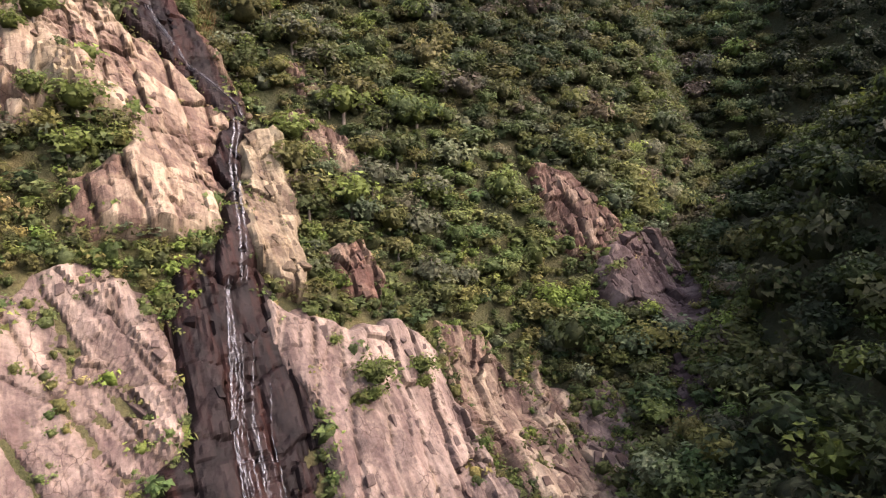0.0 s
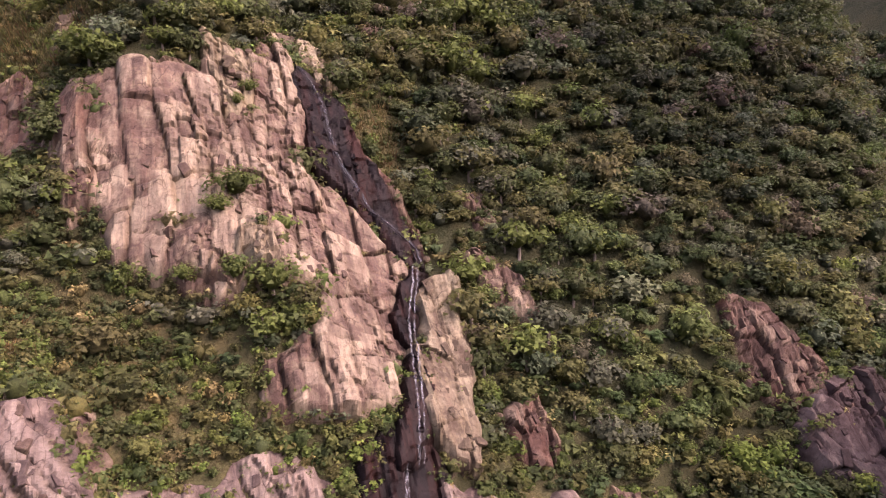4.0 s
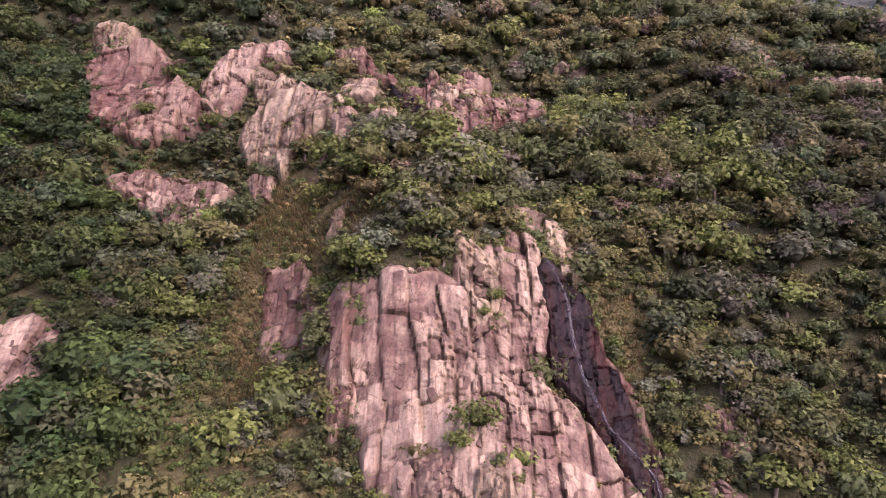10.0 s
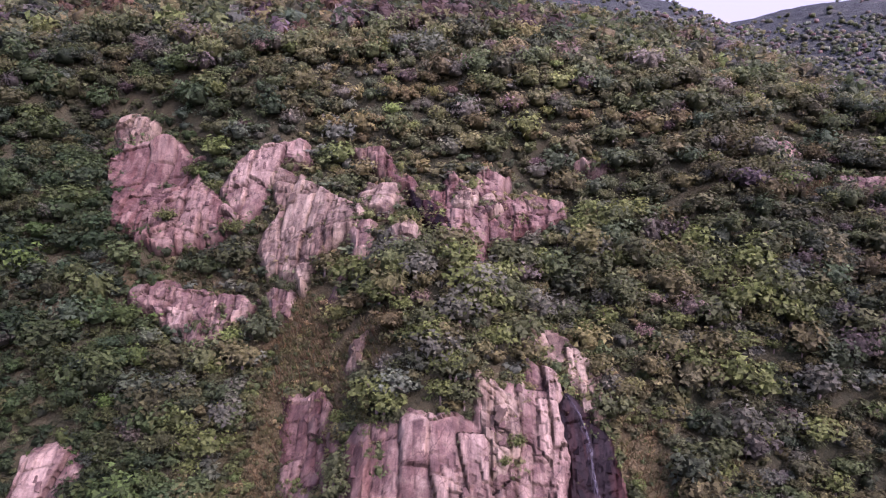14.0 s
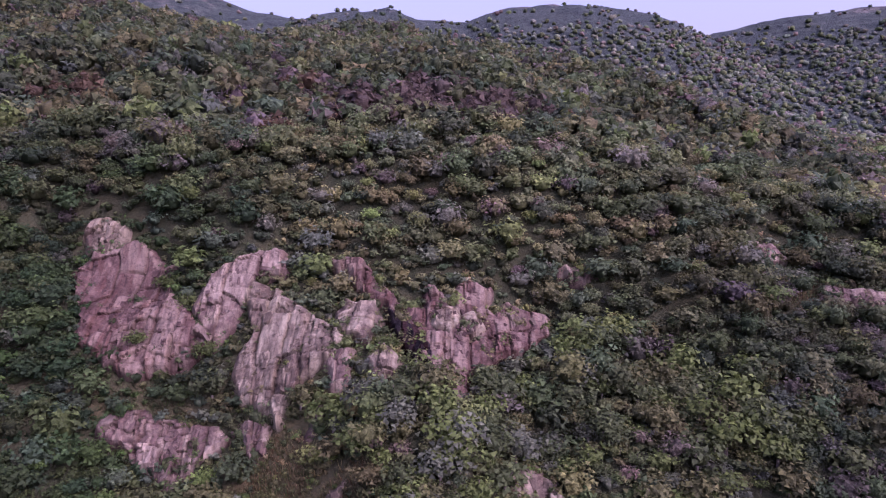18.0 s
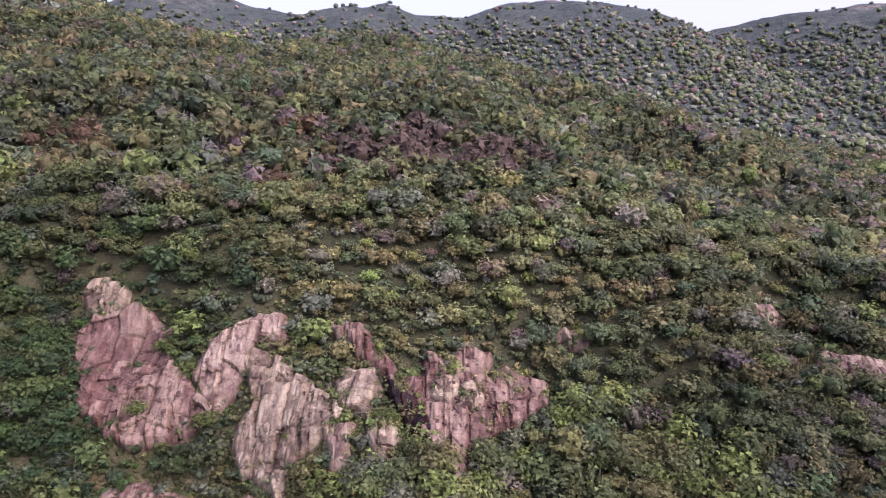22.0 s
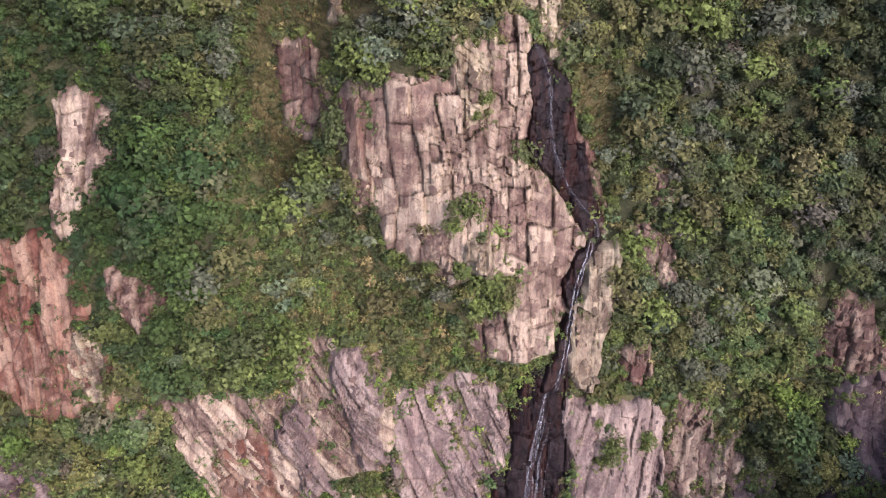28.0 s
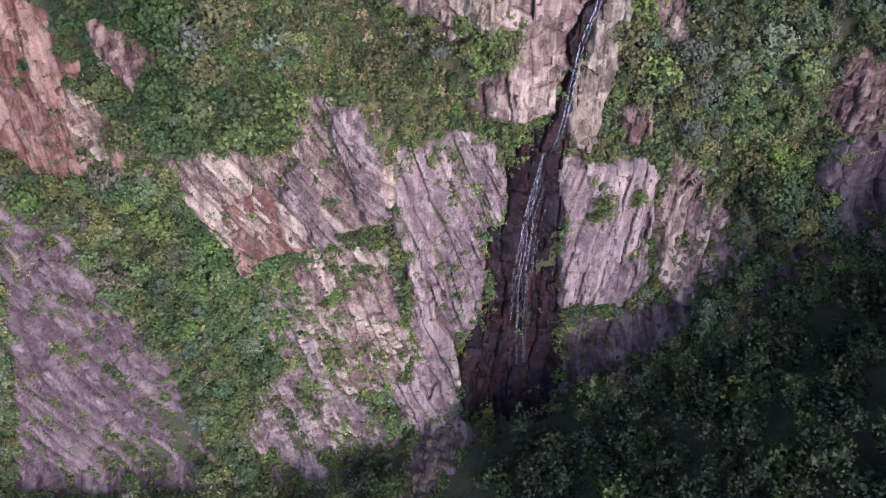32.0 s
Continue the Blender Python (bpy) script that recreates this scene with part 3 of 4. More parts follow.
outcrop("toe_rock", "pale rounded rock at the cliff toe",
        [(49.4, 30.0), (53.5, 30.1), (53.7, 27.3), (50.7, 24.7), (48.3, 21.0), (44.8, 17.3), (42.7, 19.7), (43.9, 24.0)], ROCK_GREY, clear=0.9, lift=1.2, block=0.6, k=40)
outcrop("slab_wall", "leaning pale granite slabs with rusty clefts",
        [(-19.8, 43.2), (-12.9, 43.0), (-9.4, 42.0), (-7.7, 37.0), (-7.2, 31.6), (-8.3, 29.0), (-12.7, 28.5), (-16.4, 27.9), (-20.4, 26.0), (-27.7, 26.1), (-33.2, 22.1), (-35.2, 25.8), (-40.2, 31.5), (-41.7, 36.3), (-46.5, 34.3), (-47.2, 36.3), (-40.5, 37.6), (-32.5, 38.0), (-26.3, 37.3), (-20.9, 37.0), (-21.0, 40.1)], ROCK_PINK, lift=1.3, block=0.75, lean=0.6, k=16, tall=3.0)
outcrop("shelf_wall", "pale grey granite wall left bare beside the wet rock",
        [(-6.8, 37.1), (0.7, 39.7), (4.5, 40.0), (10.6, 37.3), (12.6, 38.9), (10.5, 36.1), (10.4, 30.8), (7.8, 27.9), (8.0, 16.3), (3.0, 10.6), (3.4, -2.5), (-1.6, -3.1), (-9.0, -2.5), (-10.3, 2.9), (-4.0, 9.9), (-6.4, 15.4), (-5.4, 24.5), (-7.3, 29.4)], ROCK_GREY, lift=1.1, block=0.7, lean=0.3, k=36, tall=1.9)
outcrop("gorge_ledge", "blue-grey rock ledge at the foot of the cliff",
        [(22.8, 15.3), (31.8, 16.6), (43.0, 19.4), (42.7, 13.6), (31.4, 5.8), (22.8, 2.6)], ROCK_PURPLE, lift=0.8, block=0.6, k=37)
outcrop("scrub_wall", "grey rock wall patched with scrub and grass",
        [(-28.5, 24.6), (-16.9, 25.9), (-8.5, 26.7), (-6.4, 15.4), (-4.5, 9.9), (-10.3, 2.9), (-18.1, 1.9), (-23.2, 11.0), (-26.2, 17.3)], ROCK_PINK, lift=0.7, block=0.5, lean=0.3, k=38)
outcrop("far_cliff", "red-brown granite cliff at the edge of the scrub",
        [(-62.6, 54.5), (-55.4, 54.2), (-52.1, 49.8), (-51.9, 44.6), (-47.0, 41.1), (-48.6, 35.5), (-60.0, 35.0), (-68.5, 38.8)], ROCK_RUST, clear=0.9, k=17, tall=2.0)
outcrop("low_knob", "reddish granite knob among shrubs",
        [(-48.8, 51.2), (-45.0, 50.9), (-38.6, 48.5), (-42.3, 46.1), (-44.5, 44.4), (-47.5, 47.9)], ROCK_RED, clear=1.2, k=18)
outcrop("pinnacle", "grey-pink granite pinnacle rising from the trees",
        [(-53.9, 69.5), (-48.2, 71.5), (-46.3, 67.9), (-46.3, 63.1), (-47.6, 57.9), (-51.8, 57.4), (-52.0, 54.1), (-53.5, 54.6), (-54.5, 58.5), (-52.7, 63.1)], ROCK_PINK, clear=1.6, k=19, lift=1.8)
outcrop("rubble_slope", "weathered purple-grey rock slope with sparse grass",
        [(-70.3, 32.8), (-61.1, 29.1), (-56.7, 17.7), (-51.6, 8.3), (-47.8, -4.5), (-50.0, -18.3), (-94.5, -18.6)], ROCK_PURPLE, lift=0.7, block=0.5, lean=0.5, step=0.4, k=20, tall=2.5)
outcrop("upper_cliff", "cream and pink blocky granite cliff high on the slope",
        [(-31.2, 102.2), (-27.4, 101.4), (-22.8, 99.5), (-18.5, 96.7), (-15.0, 92.2), (-15.5, 89.6), (-18.0, 89.1), (-20.4, 88.4), (-22.3, 86.0), (-25.5, 88.2), (-28.3, 89.5), (-30.1, 92.2), (-29.9, 94.4), (-28.0, 96.5), (-29.1, 99.6)], ROCK_PALE, clear=2.9, lift=2.0, block=0.8, k=21)
outcrop("upper_red_wall", "dull red granite wall high on the slope",
        [(-59.8, 107.3), (-57.4, 108.2), (-50.1, 108.8), (-44.1, 106.7), (-43.4, 103.8), (-39.9, 99.4), (-35.1, 95.6), (-40.2, 94.0), (-44.5, 92.6), (-49.5, 94.3), (-54.3, 96.5), (-57.0, 101.4)], ROCK_RED, clear=2.9, k=22, lift=2.0)
outcrop("cap_rock", "small tan cap rock under the trees",
        [(-60.2, 111.9), (-55.0, 111.1), (-53.1, 110.0), (-54.7, 108.6), (-58.7, 109.5)], ROCK_PALE, clear=2.9, lift=2.0, k=23)
outcrop("spring_bowl", "red granite bowl where the stream rises",
        [(-17.6, 106.0), (-12.8, 104.5), (-8.1, 100.6), (-6.7, 99.1), (-2.4, 98.4), (-1.8, 101.9), (0.6, 100.1), (4.3, 104.4), (7.2, 104.1), (6.2, 101.6), (8.7, 101.2), (11.1, 103.5), (15.6, 102.3), (15.4, 98.7), (12.6, 95.7), (8.2, 93.8), (3.9, 91.7), (2.8, 88.3), (1.7, 85.0), (-0.2, 87.5), (-3.7, 91.6), (-7.0, 96.4), (-11.6, 101.2)], ROCK_RED, clear=2.9, k=24, lift=2.0)
outcrop("pale_block", "pale granite block above the trees",
        [(-15.2, 98.7), (-10.6, 99.1), (-9.7, 95.9), (-11.7, 91.6), (-14.4, 93.0)], ROCK_PALE, clear=2.9, k=25, lift=2.0)
outcrop("low_slab", "grey-pink slab wall between the trees",
        [(-47.7, 87.1), (-45.0, 89.3), (-40.6, 87.9), (-37.5, 88.7), (-34.1, 88.3), (-29.9, 86.4), (-32.1, 84.8), (-35.7, 82.7), (-39.7, 84.1), (-44.3, 86.3)], ROCK_PINK, clear=2.9, k=26, lift=2.0)
outcrop("rib", "narrow pink granite rib",
        [(-28.4, 87.6), (-26.6, 88.1), (-23.6, 86.3), (-23.8, 83.6), (-25.0, 82.7), (-27.3, 84.8)], ROCK_PINK, clear=1.3, k=27)
outcrop("side_scar", "pink scar of bare rock in the woods",
        [(52.0, 111.4), (55.2, 112.4), (57.9, 111.1), (54.8, 110.5)], ROCK_PINK, clear=2.2, k=28, lift=1.4)
outcrop("gully_rock", "pale granite rocks at the edge of the wood",
        [(30.4, 62.6), (33.2, 62.3), (34.1, 59.7), (31.0, 59.4)], ROCK_PINK, clear=1.5, k=29)
outcrop("gully_ledge", "pink granite ledge below the wood",
        [(27.2, 57.8), (29.9, 58.0), (35.4, 54.4), (36.0, 51.2), (32.4, 52.1), (30.0, 55.5)], ROCK_PINK, clear=1.3, k=30)
outcrop("pale_column", "cream granite column standing proud of the buttress",
        [(1.9, 68.1), (7.8, 70.7), (7.8, 67.7), (4.9, 64.0), (3.2, 62.8), (2.4, 65.4)], ROCK_PALE, lift=1.9, block=0.7, k=41)
outcrop("purple_slab", "smooth purple-pink slab on the flank of the buttress",
        [(-13.7, 67.0), (-10.4, 64.7), (-9.3, 59.8), (-8.9, 56.1), (-11.7, 56.6), (-13.1, 60.6)], ROCK_RED, lift=2.0, block=0.3, k=42, tall=2.5)
outcrop("lower_boss", "pale rounded boss of granite at the foot of the buttress",
        [(4.0, 52.0), (6.7, 51.9), (8.2, 49.4), (6.3, 48.2), (4.4, 49.4)], ROCK_PALE, lift=2.9, block=0.5, k=43)
outcrop("side_boss", "pink granite boss under the buttress",
        [(-2.6, 53.5), (1.9, 53.6), (2.7, 48.8), (0.8, 49.4), (-1.5, 51.3)], ROCK_PINK, lift=2.7, block=0.6, k=44)
outcrop("upper_rib", "rusty pink granite rib high on the slope",
        [(-37.7, 99.7), (-35.9, 103.3), (-31.5, 104.7), (-26.0, 107.2), (-25.0, 104.3), (-29.8, 102.3), (-30.5, 99.0), (-34.1, 95.8)], ROCK_PINK, clear=2.9, lift=2.0, block=0.7, k=45)
outcrop("upper_step", "pinkish granite step below the upper cliff",
        [(-18.5, 83.3), (-17.1, 85.7), (-15.5, 84.9), (-16.8, 82.5)], ROCK_PINK, clear=1.3, lift=1.2, block=0.7, k=46)
outcrop("tree_stone", "pale stone showing between the trees",
        [(-14.6, 75.9), (-11.9, 74.7), (-12.2, 72.9), (-14.4, 73.8)], ROCK_PALE, clear=1.4, lift=1.6, block=0.5, k=47)
outcrop("wood_scar", "small pink rock scar in the woods",
        [(20.0, 106.5), (22.2, 106.5), (24.2, 105.5), (22.1, 105.2), (20.4, 105.8)], ROCK_PINK, clear=2.0, lift=1.5, block=0.5, k=48)
outcrop("path_scar", "bare pale earth bank in the woods",
        [(60.4, 104.5), (64.2, 102.4), (69.3, 100.6), (68.4, 98.6), (63.5, 100.6), (59.6, 101.6)], ROCK_PINK, clear=2.2, lift=1.4, block=0.3, k=49)
outcrop("grassy_crag", "brown crag hung with dry grass",
        [(-22.2, 75.4), (-16.3, 72.3), (-14.6, 66.4), (-16.3, 64.4), (-21.5, 67.3)], ROCK_RED, lift=0.8, block=0.5, k=31)
outcrop("bowl_block", "pale block of granite on the rim of the red bowl",
        [(-1.3, 97.9), (1.5, 99.4), (2.5, 97.4), (0.6, 95.0), (-1.1, 95.4)], ROCK_PALE, clear=2.9, lift=2.7, block=0.5, k=51)
outcrop("bowl_stone", "pale weathered stone on the rim of the red bowl",
        [(3.6, 97.9), (5.4, 99.2), (5.9, 97.1), (4.0, 95.4)], ROCK_PALE, clear=2.9, lift=2.7, block=0.5, k=52)
outcrop("bowl_shoulder", "pale pink shoulder of rock above the red bowl",
        [(10.1, 102.4), (14.6, 102.8), (14.9, 100.8), (10.7, 99.4)], ROCK_PALE, clear=2.9, lift=2.7, block=0.5, k=53)
outcrop("spring_seep", "dark wet rock where the spring seeps out",
        [(-7.9, 97.9), (-4.9, 95.8), (-2.7, 92.2), (0.6, 87.9), (1.3, 85.1), (-0.2, 85.9), (-3.9, 90.6), (-7.0, 95.5)], ROCK_WET, clear=2.9, lift=2.3, block=0.3, k=54)
outcrop("tree_rib", "pinkish rib of rock between two bushes",
        [(-15.6, 89.9), (-13.2, 90.3), (-13.0, 86.6), (-14.7, 86.4)], ROCK_PINK, clear=2.9, lift=2.0, block=0.5, k=55)
outcrop("tree_block", "tan granite block under the bushes",
        [(-9.7, 88.3), (-7.8, 91.4), (-6.6, 90.0), (-7.0, 87.1), (-8.9, 86.6)], ROCK_PALE, clear=2.9, lift=2.0, block=0.5, k=56)
outcrop("rust_cleft", "rust-red stained cleft in the slab wall",
        [(-30.0, 34.6), (-26.2, 33.1), (-25.2, 29.9), (-21.7, 26.3), (-25.9, 25.8), (-30.3, 25.0), (-32.3, 22.1), (-34.5, 22.9), (-35.2, 28.0), (-36.4, 30.8)], ROCK_RUST, clear=1.0, lift=1.5, block=0.7, lean=0.6, k=57, tall=3.0)
outcrop("white_slab", "white leaning granite slab",
        [(-23.5, 35.4), (-20.6, 36.4), (-19.3, 31.5), (-16.6, 26.2), (-20.3, 26.3), (-22.5, 29.1), (-24.3, 31.8)], ROCK_GREY, clear=1.0, lift=2.4, block=0.8, lean=0.6, k=58, tall=3.0)
outcrop("leaning_slab", "tall pale slab leaning across the wall",
        [(-15.8, 41.4), (-11.4, 42.4), (-9.6, 38.7), (-8.7, 33.9), (-8.2, 29.6), (-11.8, 29.2), (-13.7, 33.8), (-15.7, 37.9)], ROCK_GREY, clear=1.0, lift=2.5, block=0.8, lean=0.6, k=59, tall=3.0)
outcrop("fringe_rock", "purple-grey rock band low on the slope",
        [(-70.3, 29.6), (-65.3, 29.0), (-62.8, 23.0), (-59.6, 15.9), (-65.1, 14.3), (-69.1, 19.2), (-73.4, 22.3)], ROCK_PURPLE, clear=1.0, lift=0.8, block=0.6, lean=0.4, k=60)
outcrop("broken_slope", "broken grey rock slope half overgrown with shrubs",
        [(-29.8, 23.1), (-25.3, 16.9), (-22.3, 10.5), (-18.1, 1.9), (-9.6, -2.7), (-7.4, -8.1), (-21.3, -14.8), (-35.2, -18.2), (-40.8, -4.6), (-31.1, 8.1), (-32.1, 17.3)], ROCK_GREY, clear=0.2, lift=0.7, block=0.6, lean=0.3, k=61)
outcrop("foot_cliff", "pink granite foot of the cliff above the gorge",
        [(48.5, 36.6), (48.3, 29.7), (45.9, 26.2), (47.7, 24.1), (48.0, 21.4), (44.3, 17.2), (37.3, 21.2), (42.0, 27.7)], ROCK_PINK, clear=1, lift=1.4, block=0.8, lean=-0.2, k=62)
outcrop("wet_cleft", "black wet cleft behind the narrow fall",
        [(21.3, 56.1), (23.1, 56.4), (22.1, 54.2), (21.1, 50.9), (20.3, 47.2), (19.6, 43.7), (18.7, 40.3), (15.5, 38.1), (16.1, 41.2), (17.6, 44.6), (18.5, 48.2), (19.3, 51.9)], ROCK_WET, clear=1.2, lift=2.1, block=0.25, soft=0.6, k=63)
outcrop("pale_patch", "patch of whitish broken rock above the shrubs",
        [(-54.1, 45.0), (-51.3, 44.5), (-47.6, 39.8), (-49.1, 37.0), (-54.0, 36.7), (-54.8, 40.7)], ROCK_PALE, clear=0.8, lift=1.3, block=0.7, lean=0.3, k=64)
outcrop("gorge_bed", "blue-grey rocky bed of the gorge below the falls",
        [(-5.6, -2.7), (5.1, -2.7), (5.9, -5.9), (2.2, -11.5), (-1.1, -17.8), (-7.8, -18.2), (-7.1, -10.3)], ROCK_GREY, clear=3.0, lift=0.9, block=0.8, k=65)


# ---- plants ----
def ball(n):
    """Points spread evenly over a sphere."""
    i = np.arange(n) + 0.5
    ph, th = np.arccos(1 - 2 * i / n), np.pi * (1 + 5**0.5) * i
    return np.stack([np.cos(th) * np.sin(ph), np.sin(th) * np.sin(ph), np.cos(ph)], 1)


def core_ball(sides, rings):
    """A low closed ball of triangles."""
    v = [(0, 0, 1)]
    for r in range(1, rings):
        a = math.pi * r / rings
        v += [(math.sin(a) * math.cos(2 * math.pi * s / sides), math.sin(a) * math.sin(2 * math.pi * s / sides), math.cos(a)) for s in range(sides)]
    v.append((0, 0, -1))
    f = [(0, 1 + s, 1 + (s + 1) % sides) for s in range(sides)]
    for r in range(rings - 2):
        b = 1 + r * sides
        for s in range(sides):
            n = (s + 1) % sides
            f += [(b + s, b + sides + s, b + sides + n), (b + s, b + sides + n, b + n)]
    b, e = 1 + (rings - 2) * sides, len(v) - 1
    f += [(b + s, e, b + (s + 1) % sides) for s in range(sides)]
    return np.array(v, float), np.array(f)


def crown(seed, lobes, leaves, size, flat=0.75, core=(5, 3), inner=0.4):
    """A crown about 1 across in radius: sprays of leaves in uneven clumps, with gaps, round a core of inner foliage.
    Vertices, triangles, and the shade painted into the colour.
    """
    r = np.random.default_rng(seed)
    cv, cf = core_ball(*core)
    cc = cv * inner * r.uniform(0.55, 1.3, (len(cv), 1))
    # painted shade: the core darker than the leaves, most of all low down
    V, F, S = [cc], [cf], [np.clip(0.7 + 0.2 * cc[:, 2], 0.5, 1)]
    n0 = len(cc)
    centres = ball(lobes * 2)[:lobes] * r.uniform(0.3, 0.66, (lobes, 1)) * (1, 1, 0.8) if lobes > 1 else np.zeros((1, 3))
    centres[:, :2] += r.normal(0, 0.1, (lobes, 2))
    for c in centres:
        rad = r.uniform(0.4, 0.62) if lobes > 1 else 0.9
        m = leaves // lobes
        d = r.normal(size=(m, 3))
        d[:, 2] = np.abs(d[:, 2]) * 1.1 - 0.55
        d /= np.linalg.norm(d, axis=1, keepdims=True)
        p = c + d * rad * r.uniform(0.55, 1.15, (m, 1)) * (1, 1, 0.85)
        # sprays lie rather flat, tipped outwards
        q = 0.7 * d + (0, 0, 0.55) + r.normal(0, 0.38, (m, 3))
        a = np.cross(q, r.normal(size=(m, 3)))
        a /= np.linalg.norm(a, axis=1, keepdims=True)
        b = np.cross(q, a)
        b /= np.linalg.norm(b, axis=1, keepdims=True)
        s = size * r.uniform(0.55, 1.45, (m, 1))
        tri = np.stack([p + a * s * 1.1, p - a * s * 0.6 + b * s * 0.7, p - a * s * 0.5 - b * s * 0.75], 1).reshape(-1, 3)
        V.append(tri), F.append(np.arange(3 * m).reshape(-1, 3) + n0)
        # painted shade: leaves lighter towards the top, darker below
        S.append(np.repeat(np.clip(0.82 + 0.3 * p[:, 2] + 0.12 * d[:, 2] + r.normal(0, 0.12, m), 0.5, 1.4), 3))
        n0 += 3 * m
    V, F, S = np.concatenate(V), np.concatenate(F), np.concatenate(S)
    V[:, 2] = V[:, 2] * flat
    V[:, 2] -= V[:, 2].min() * 0.75
    return V, F, S


CROWNS = [crown(s, 7, 238, 0.112, 0.95, (5, 3), 0.5) for s in range(7)]
NEAR = [crown(10 + s, 8, 208, 0.115, 1.0, (5, 3), 0.5) for s in range(5)]
SPRIGS = [crown(30 + s, 2, 40, 0.15, 0.9, (4, 3), 0.45) for s in range(4)]
LOW = [crown(50 + s, 2, 34, 0.22, 0.8, (4, 3), 0.5) for s in range(4)]
BUSHES = [crown(20 + s, 3, 75, 0.14, 0.95, (4, 3), 0.45) for s in range(4)]
FAR = [crown(40 + s, 4, 44, 0.22, 1.0, (4, 3), 0.55) for s in range(5)]
BLOBS = [crown(60 + s, 1, 14, 0.34, 0.9, (5, 3), 0.8) for s in range(3)]


def thicket(name, label, kinds, x, y, size, tall, tints, z=None, category="trees"):
    """Many plants as one sheet of foliage, each turned and sized on its own."""
    r = np.random.default_rng(len(x))
    z = soil(x, y) if z is None else z
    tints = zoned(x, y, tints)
    pick = r.integers(0, len(kinds), len(x))
    V, F, C, n0 = [], [], [], 0
    for k, (v, f, s) in enumerate(kinds):
        m = pick == k
        n = int(m.sum())
        if not n:
            continue
        a = r.uniform(0, 2 * np.pi, n)
        ca, sa = np.cos(a)[:, None], np.sin(a)[:, None]
        w = size[m][:, None]
        px = (v[:, 0] * ca - v[:, 1] * sa) * w + x[m][:, None]
        py = (v[:, 0] * sa + v[:, 1] * ca) * w * r.uniform(0.85, 1.15, (n, 1)) + y[m][:, None]
        pz = v[:, 2] * w * r.uniform(0.75, 1.2, (n, 1)) + (z[m] + tall[m])[:, None]
        V.append(np.stack([px, py, pz], -1).reshape(-1, 3))
        F.append((f[None] + (np.arange(n) * len(v))[:, None, None]).reshape(-1, 3) + n0)
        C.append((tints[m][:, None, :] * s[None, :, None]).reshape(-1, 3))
        n0 += n * len(v)
    ob = new(name, mesh_from(name, np.concatenate(V), np.concatenate(F), MAT_LEAF, np.concatenate(C), smooth=True))
    return tagged(ob, label, category, kind="stuff")


def scatter(x0, x1, y0, y1, gap, seed, keep=lambda x, y: np.ones(x.shape, bool)):
    """Plants on a jittered grid, gap metres apart along the slope."""
    r = np.random.default_rng(seed)
    X, Y = np.meshgrid(np.arange(x0, x1, gap), np.arange(y0, y1, gap * 0.72))
    x = (X + r.uniform(-0.48, 0.48, X.shape) * gap).ravel()
    y = (Y + r.uniform(-0.48, 0.48, X.shape) * gap * 0.72).ravel()
    ok = keep(x, y)
    return x[ok], y[ok], r


GREEN = np.array([0.054, 0.064, 0.027])
OLIVE = np.array([0.076, 0.073, 0.031])
LIGHT = np.array([0.082, 0.100, 0.030])
DARK = np.array([0.040, 0.052, 0.027])
GREY = np.array([0.078, 0.082, 0.060])
RUST = np.array([0.135, 0.078, 0.042])
PLUM = np.array([0.080, 0.062, 0.054])
STRAW = np.array([0.160, 0.128, 0.065])


def zoned(x, y, t):
    """Shifts the plants' colours by place: bright young growth, a russet belt on the crest, patches of one kind,
    lighter higher up, with shade painted onto the west and east flanks.
    """
    t = t * (1 + 0.5 * fbm(x / 16, y / 16, 44, 3))[:, None] * (1 + 0.15 * fbm(x / 5, y / 5, 47, 2))[:, None]
    young = np.clip(bump(x, y, -37, 52, 13, 12, 1.1) + bump(x, y, -52, 96, 14, 7, 0.5) + bump(x, y, -30, 20, 14, 14, 0.9) + bump(x, y, 46, 48, 24, 7, 0.5), 0, 0.8)[:, None]
    low = np.clip((50 - y) / 15, 0, 1)[:, None]
    t = t * (1 + low * np.array([-0.06, 0.0, -0.12]))
    t = t * (1 - young) + young * (t * 0.55 + np.array([0.024, 0.048, 0.010]))
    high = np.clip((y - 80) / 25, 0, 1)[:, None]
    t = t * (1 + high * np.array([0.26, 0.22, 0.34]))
    # shade of the west and east flanks put into the leaf colour
    west_shade = np.clip((-22 - x) / 25, 0, 1)[:, None] * np.clip((130 - y) / 20, 0, 1)[:, None] * np.clip((y - 32) / 18, 0, 1)[:, None]
    t = t * (1 - west_shade * np.array([0.58, 0.46, 0.56]))
    east_shade = (np.clip((x - 18) / 25, 0, 1) * np.clip((118 - y) / 20, 0, 1) * np.clip((y - 48) / 18, 0, 1))[:, None]
    t = t * (1 - east_shade * np.array([0.42, 0.38, 0.36]))
    rust = np.clip(bump(x, y, -2, 143, 24, 16, 1.3) + bump(x, y, -48.6, 122, 4, 3, 2.5) + bump(x, y, -31, 124, 2.5, 2, 2.5) + bump(x, y, -20, 130, 4, 3, 1.5) + bump(x, y, -76, 142, 9, 7, 0.9) + bump(x, y, -33, 152, 6, 6, 0.8), 0, 1)
    rust = (rust * hash2(np.round(x * 5), np.round(y * 5), 12) > 0.3)[:, None]
    kind = np.where((bump(x, y, -2, 143, 26, 18, 1) < 0.3)[:, None], RUST * (0.7, 0.8, 0.8), PLUM * (0.98, 0.92, 0.78))
    return np.where(rust, kind * (0.8 + 0.4 * hash2(x, y, 3)[:, None]), t)


